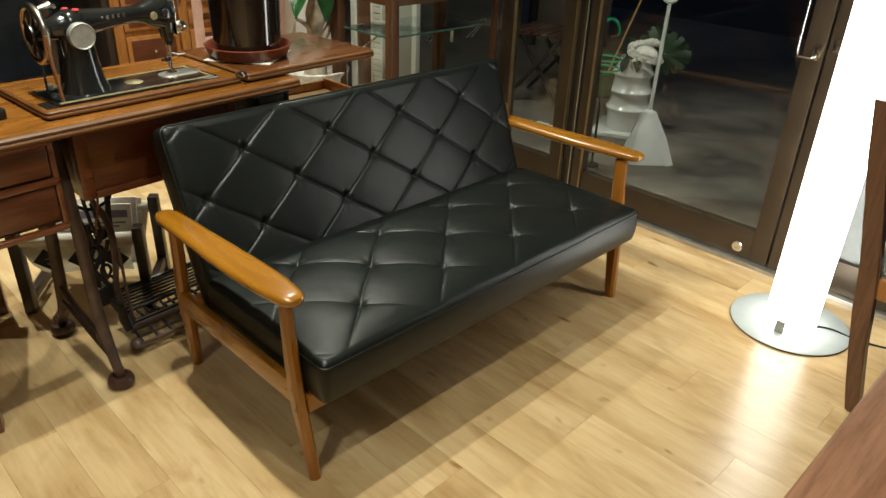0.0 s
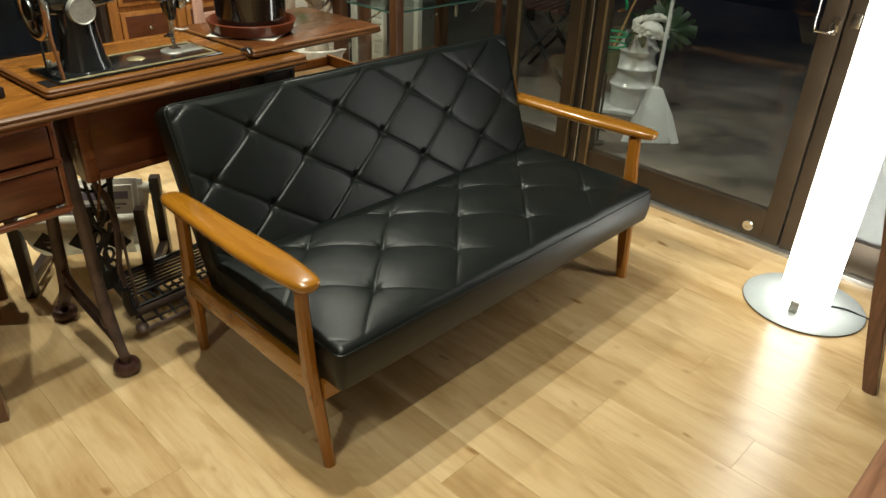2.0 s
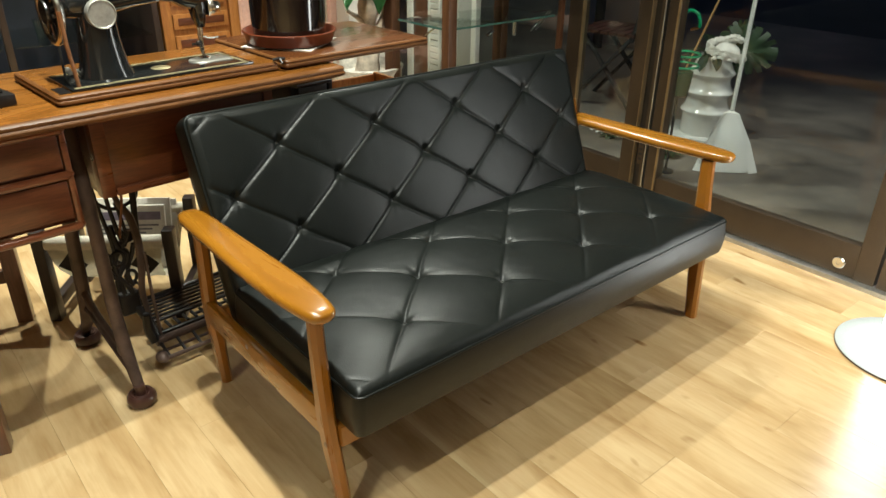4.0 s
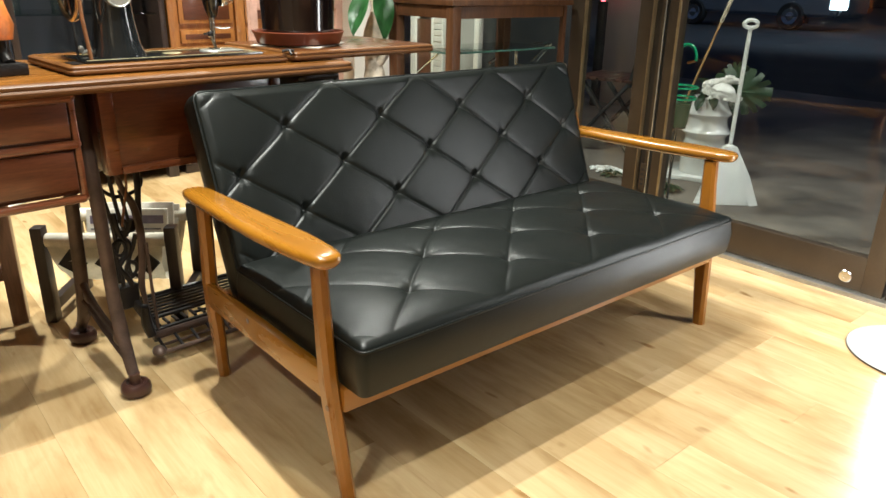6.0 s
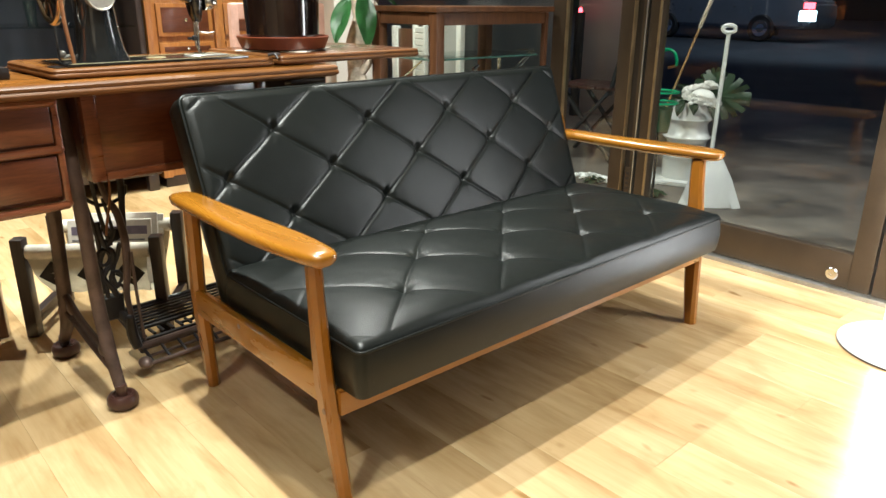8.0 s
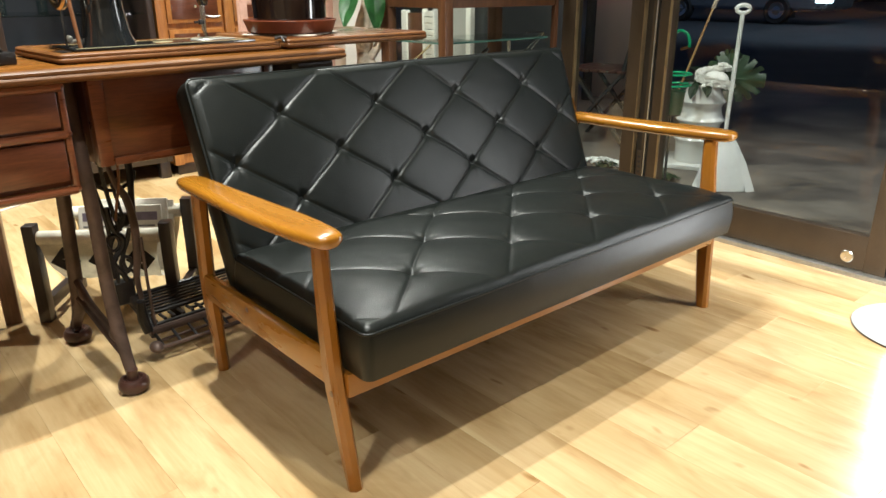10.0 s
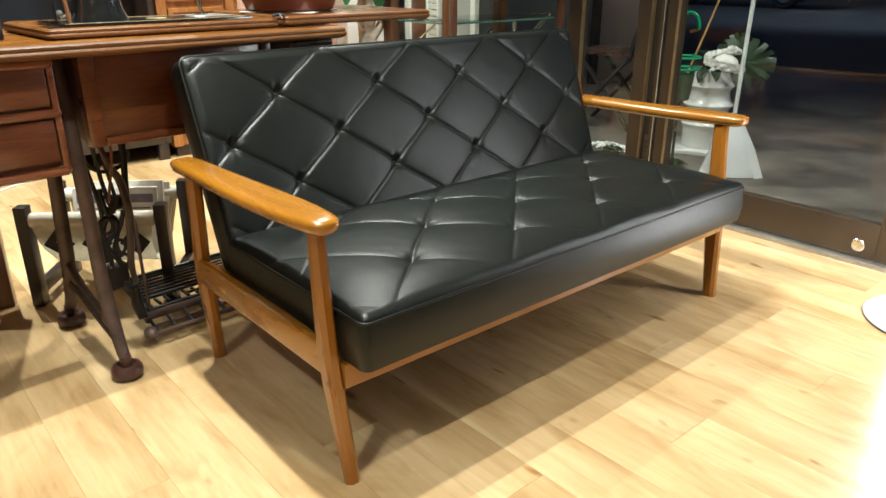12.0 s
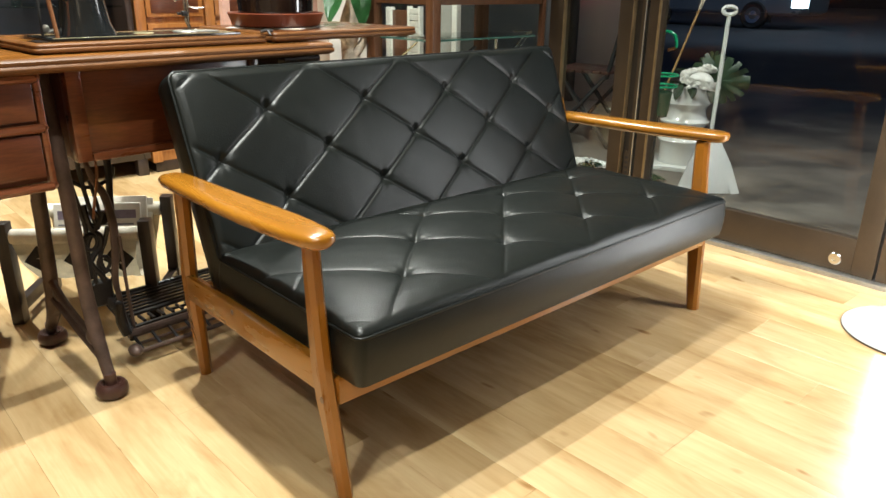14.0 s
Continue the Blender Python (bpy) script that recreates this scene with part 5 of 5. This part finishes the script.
part("vessel", lathe([(0, 0.022), (0.110, 0.022), (0.112, 0.026), (0.112, 0.112), (0.114, 0.120), (0.122, 0.136), (0.126, 0.142), (0.125, 0.146), (0.117, 0.152), (0.106, 0.172), (0.100, 0.195), (0.101, 0.213), (0.107, 0.223), (0.122, 0.236), (0.125, 0.240), (0.124, 0.245), (0.115, 0.250), (0.104, 0.270), (0.098, 0.293), (0.098, 0.308), (0.103, 0.318), (0.114, 0.330), (0.116, 0.335), (0.113, 0.340), (0.100, 0.360), (0.089, 0.385), (0.082, 0.405), (0.081, 0.420), (0.074, 0.420), (0.074, 0.36), (0, 0.34)], 56), CERAMIC, vase, "white vessel of stacked rings", 50)
rnd = random.Random(4)
part("flower_heart", ball((0.060, 0.000, 0.446), 0.056, (1.15, 0.95, 0.80), 20), PETAL, vase)
for k in range(120):
    up, a = -0.35 + 1.33 * ((k * 0.618034) % 1.0), 2.399963 * k
    n = Vector((math.sqrt(1 - up * up) * math.cos(a) * 1.15, math.sqrt(1 - up * up) * math.sin(a) * 0.95, up * 0.86))
    c = Vector((0.060, 0.000, 0.450)) + n * (0.078 + rnd.uniform(-0.004, 0.009))
    tilt = n.to_track_quat("Z", "Y").to_matrix().to_4x4()
    bm = bmesh.new()
    for j in range(4):
        w = j * math.pi / 2 + rnd.uniform(-0.3, 0.3)
        merge(bm, ball((0, 0, 0), 0.0150, (1, 0.80, 0.20), 8), Matrix.Translation(c) @ tilt @ pose(0.0110 * math.cos(w), 0.0110 * math.sin(w), 0.001, rnd.uniform(-40, 40), rnd.uniform(-60, 0), math.degrees(w)))
    part("flower", bm, PETAL, vase)
part("bud", ball((0.045, -0.085, 0.418), 0.014), PETAL, vase)
part("stem", tube([(0, 0, 0.36), (0.0, -0.01, 0.44)], 0.05, 10), LEAFDULL, vase)
for x, y, z, rz, ry, ln, wd in ((0.0, -0.08, 0.43, -80, 40, 0.10, 0.030), (0.05, -0.07, 0.43, -50, 35, 0.09, 0.028), (-0.06, -0.05, 0.43, -140, 25, 0.10, 0.03), (-0.05, 0.03, 0.42, 170, -5, 0.17, 0.04), (-0.03, 0.06, 0.44, 150, -25, 0.18, 0.045)):
    part("leaf", merge(bmesh.new(), broad_leaf(ln, wd, 0.3), pose(x, y, z, 0, ry, rz)), LEAFDULL, vase)


def monstera(length, half):
    """A heart-shaped blade, tip along +x and sides along z, cut into broad fingers, veins sunk and the rim curling back."""
    bm = bmesh.new()
    n, m = 96, 6
    rows = []
    for i in range(n + 1):
        a = math.pi * (2 * i / n - 1) * 0.985
        heart = (1 - 0.10 * math.cos(a)) * (1 - 0.30 * math.exp(-((abs(a) - math.pi) / 0.30) ** 2))
        cut = 0.0
        for c in (0.42, 0.80, 1.18, 1.56, 1.96, 2.40):
            cut = max(cut, math.exp(-((abs(a) - c) / 0.038) ** 2))
        row = []
        for j in range(m + 1):
            f = j / m
            r = heart * f * (1 - 0.46 * cut * max(0.0, (f - 0.50) / 0.50))
            x, z = 0.42 * length + 0.60 * length * r * math.cos(a), half * r * math.sin(a)
            row.append(bm.verts.new((x, 0.16 * r * r * half - 0.008 * math.cos(a * 7.6) * f * f, z)))
        rows.append(row)
    for r0, r1 in zip(rows, rows[1:]):
        for j in range(m):
            bm.faces.new((r0[j], r1[j], r1[j + 1], r0[j + 1]))
    bmesh.ops.remove_doubles(bm, verts=bm.verts, dist=1e-5)
    bmesh.ops.solidify(bm, geom=bm.faces[:], thickness=0.001)
    return bm


part("monstera_leaf", merge(bmesh.new(), monstera(0.265, 0.120), pose(0.015, 0.05, 0.455, 0, 2, 14)), LEAFDULL, vase, "deeply cut monstera leaf")
part("monstera_leaf", merge(bmesh.new(), monstera(0.15, 0.07), pose(0.02, 0.08, 0.470, 0, -48, 20)), LEAFDULL, vase, "deeply cut monstera leaf")
part("stalk", tube([(0.0, 0.0, 0.40), (0.08, 0.03, 0.45), (0.20, 0.05, 0.455)], 0.004, 8, smooth=4), LEAFDULL, vase)

pan = thing("dustpan", (-1.744, 3.236, Z), "pale plastic long-handled upright dustpan", "dustpan", turn=45)
hood_rings = []
for hx, hy, cy, z in ((0.108, 0.056, -0.015, 0.003), (0.106, 0.055, -0.014, 0.03), (0.092, 0.048, -0.006, 0.09), (0.075, 0.040, 0.002, 0.15), (0.056, 0.032, 0.009, 0.205), (0.040, 0.025, 0.013, 0.240), (0.028, 0.020, 0.015, 0.258), (0.012, 0.010, 0.015, 0.268)):
    hood_rings.append([(hx * math.copysign(abs(math.cos(a)) ** 0.42, math.cos(a)), cy + hy * math.copysign(abs(math.sin(a)) ** 0.42, math.sin(a)), z) for a in (2 * math.pi * k / 32 for k in range(32))])
part("hood", loft(hood_rings), PLASTIC, pan, "rounded pale plastic hood", 50)
for s in (-1, 1):
    wing = loft([[(s * 0.100, -0.070, 0.0), (s * 0.146, -0.050, 0.0), (s * 0.146, -0.042, 0.0), (s * 0.100, -0.062, 0.0)], [(s * 0.060, -0.040, 0.13), (s * 0.098, -0.026, 0.13), (s * 0.098, -0.018, 0.13), (s * 0.060, -0.032, 0.13)], [(s * 0.014, -0.006, 0.26), (s * 0.030, 0.0, 0.26), (s * 0.030, 0.008, 0.26), (s * 0.014, 0.002, 0.26)]])
    part("wing", wing, PLASTIC, pan)
part("handle", tube([(0.0, 0.015, 0.245), (0.006, 0.012, 0.780)], 0.0095, 12), PLASTIC, pan, "straight pale handle")
part("grip", tube([(0.006 + 0.028 * math.cos(k * math.pi / 10), 0.012, 0.800 + 0.016 * math.sin(k * math.pi / 10)) for k in range(21)], 0.009, 10), PLASTIC, pan)
broom = thing("broom", (-2.185, 3.32, Z), "old broom with a thin brown stick leaning outside", "broom")
part("stick", tube([(0.0, 0.0, 0.05), (0.085, -0.02, 0.265), (0.267, -0.02, 0.800)], 0.0052, 10), PALEWOOD, broom)
part("grip", tube([(0.266, -0.02, 0.797), (0.268, -0.02, 0.803), (0.303, -0.02, 0.905), (0.40, -0.02, 1.19)], [0.006, 0.0085, 0.0088, 0.0088], 10), BARK, broom, "thicker pale bamboo grip")
part("bristles", tube([(0.004, 0.0, 0.11), (-0.02, 0.0, 0.06), (-0.05, 0.0, 0.002)], [0.012, 0.028, 0.045], 12, flat=0.5), BASKET, broom)
can = thing("watering_can", (-1.880, 2.980, Z), "green plastic can with an arched handle on an added dark stand", "can")
# Thin dark support added to hold the can up; body colour carries shade.
part("added_stand", lathe([(0, 0), (0.036, 0), (0.036, 0.008), (0.006, 0.012), (0.006, 0.350), (0.040, 0.356), (0.040, 0.362), (0, 0.362)], 24), TYRE, can)
part("body", lathe([(0, 0.363), (0.040, 0.363), (0.044, 0.38), (0.050, 0.45), (0.052, 0.462), (0.046, 0.464), (0.044, 0.45), (0, 0.445)], 28), SHADEGREEN, can)
part("rim", tube([(0.068 * math.cos(k * math.pi / 12), 0.068 * math.sin(k * math.pi / 12), 0.488) for k in range(25)], 0.005, 8), GREEN, can)
part("rim", tube([(0.068 * math.cos(k * math.pi / 12), 0.068 * math.sin(k * math.pi / 12), 0.535) for k in range(25)], 0.005, 8), GREEN, can)
part("handle", tube([(-0.045, 0, 0.50), (-0.046, 0, 0.63), (-0.034, 0, 0.690), (0.0, 0, 0.715), (0.034, 0, 0.705), (0.050, 0, 0.675), (0.051, 0, 0.650)], 0.0068, 10, smooth=6), GREEN, can)
part("handle_tip", tube([(0.050, 0, 0.651), (0.015, 0, 0.640)], 0.0065, 10), BELT, can)

patio = thing("folding_chair", (-2.80, 3.75, Z), "dark folding garden chair with a red-brown slatted seat", "chair", turn=12)
for y in (-0.17, 0.17):
    part("leg", beam((-0.20, y, 0), (0.17, y, 0.43), 0.030, 0.018, 0.002), TYRE, patio)
    part("leg", beam((0.20, y * 0.88, 0), (-0.15, y * 0.88, 0.42), 0.030, 0.018, 0.002), TYRE, patio)
    part("back_post", beam((0.16, y, 0.40), (0.27, y, 0.86), 0.030, 0.018, 0.002), TYRE, patio)
for k in range(7):
    part("slat", block(-0.19 + 0.054 * k, -0.145 + 0.054 * k, -0.19, 0.19, 0.425, 0.442, 0.003), GARDENWOOD, patio)
for k in range(2):
    part("back_slat", block(0.235 + 0.018 * k, 0.250 + 0.018 * k, -0.18, 0.18, 0.70 + 0.08 * k, 0.75 + 0.08 * k, 0.003), GARDENWOOD, patio)
bed_p = bmesh.new()
rnd = random.Random(9)
for k in range(220):
    a, r = rnd.uniform(0, 6.28), 0.10 * rnd.random() ** 0.5
    s = rnd.uniform(0.006, 0.010)
    merge(bed_p, ball((r * math.cos(a) * 1.3, r * math.sin(a) * 0.7, 0.008 + 0.03 * (1 - r / 0.10) * rnd.random()), s, (1, rnd.uniform(0.6, 1), 0.7), 6))
single("pebbles", bed_p, PEBBLE, (-2.41, 3.25, Z), "heap of pale pebbles on the paving", "pebbles", kind="stuff")
for x, y, r in ((-2.36, 3.20, 0.045), (-2.00, 3.18, 0.05), (-2.03, 3.22, 0.04)):
    b = bmesh.new()
    for k in range(9):
        merge(b, broad_leaf(r * 1.6, r * 0.5, 0.8), pose(0, 0, 0.01, 0, -35 + 7 * (k % 4), 40 * k))
    single("low_plant", b, LEAFDULL, (x, y, Z), "low dark green plant growing by the door frame", "plant", "low plants by the door")

car = thing("parked_car", (-8.75, 19.0, G), "silver hatchback parked across the dark car park", "car")
side = [(-3.2, 0.35), (-3.3, 0.62), (-3.1, 0.80), (-2.2, 0.95), (-1.5, 1.42), (0.2, 1.48), (0.95, 1.05), (1.25, 0.92), (1.30, 0.50), (1.22, 0.32)]
bm = loft([[(x, y, z) for x, z in side] for y in (-0.80, 0.80)])
bmesh.ops.bevel(bm, geom=bm.edges[:], offset=0.06, segments=2, affect="EDGES")
cb = part("body", bm, SILVER, car)
part("side_window", block(-1.7, 0.5, -0.812, -0.79, 1.00, 1.34, 0.03), GLAZE, cb)
for x in (0.15, -2.45):
    w = part("wheel", merge(bmesh.new(), lathe([(0, 0.09), (0.20, 0.09), (0.29, 0.11), (0.32, 0.08), (0.32, -0.08), (0.28, -0.1), (0, -0.1)], 28), Matrix.Translation((x, -0.76, 0.32)) @ pose(0, 0, 0, 90)), TYRE, car)
    part("rim", merge(bmesh.new(), lathe([(0.05, 0.125), (0.10, 0.10), (0.19, 0.115), (0.20, 0.10), (0.17, 0.09), (0.05, 0.10)], 20), Matrix.Translation((x, -0.76, 0.32)) @ pose(0, 0, 0, 90)), CHROME, w)
part("tail_light", block(1.10, 1.285, -0.815, -0.60, 0.78, 0.92, 0.02), TAIL, car)
part("rear_lamp", block(1.02, 1.305, -0.815, -0.50, 0.50, 0.74, 0.02), COLDLIGHT, car)
sign = thing("light_column", (-9.9, 22.0, G), "tall thin illuminated sign post in the dark", "sign")
part("pole", block(-0.05, 0.05, -0.05, 0.05, 0, 2.4, 0.01), TYRE, sign)
part("tube_light", block(-0.03, 0.03, -0.06, -0.052, 0.9, 2.3, 0.005), COLDLIGHT, sign)
red = thing("beacon", (-3.923, 5.0, G), "slim dark bollard with a small red light", "bollard")
part("post", lathe([(0, 0), (0.04, 0), (0.04, 0.83), (0, 0.83)], 16), TYRE, red)
part("lamp_head", lathe([(0, 0.83), (0.014, 0.83), (0.017, 0.845), (0.011, 0.865), (0, 0.87)], 14), TAIL, red)
structure("backdrop", block(-60, 60, 45, 45.4, G, 9, 0), NAVY, label="dark row of buildings far behind the car park")

# ---- floor boards ----
PLANK_W, PLANK_L = 0.1333, 0.92
plank_mesh = finish(block(0, PLANK_L - 0.0004, 0, PLANK_W - 0.0003, -0.006, 0, 0.0002, 1), "plank", FLOOR)
row0 = 0.467
for r in range(math.ceil((Y0 - row0) / PLANK_W), math.floor((DOOR - 0.025 - row0) / PLANK_W) + 1):
    x = -0.428 - PLANK_L * 9 + (0.37 * (r - 7) * PLANK_L) % PLANK_L
    while x < X1:
        xa, xb = max(x, X0), min(x + PLANK_L, X1)
        if xb - xa > 0.03:
            ob = new("plank", plank_mesh)
            ob.location = (xa, row0 + r * PLANK_W, 0)
            ob.scale = ((xb - xa) / PLANK_L, 1, 1)
            ob.parent = floor
        x += PLANK_L
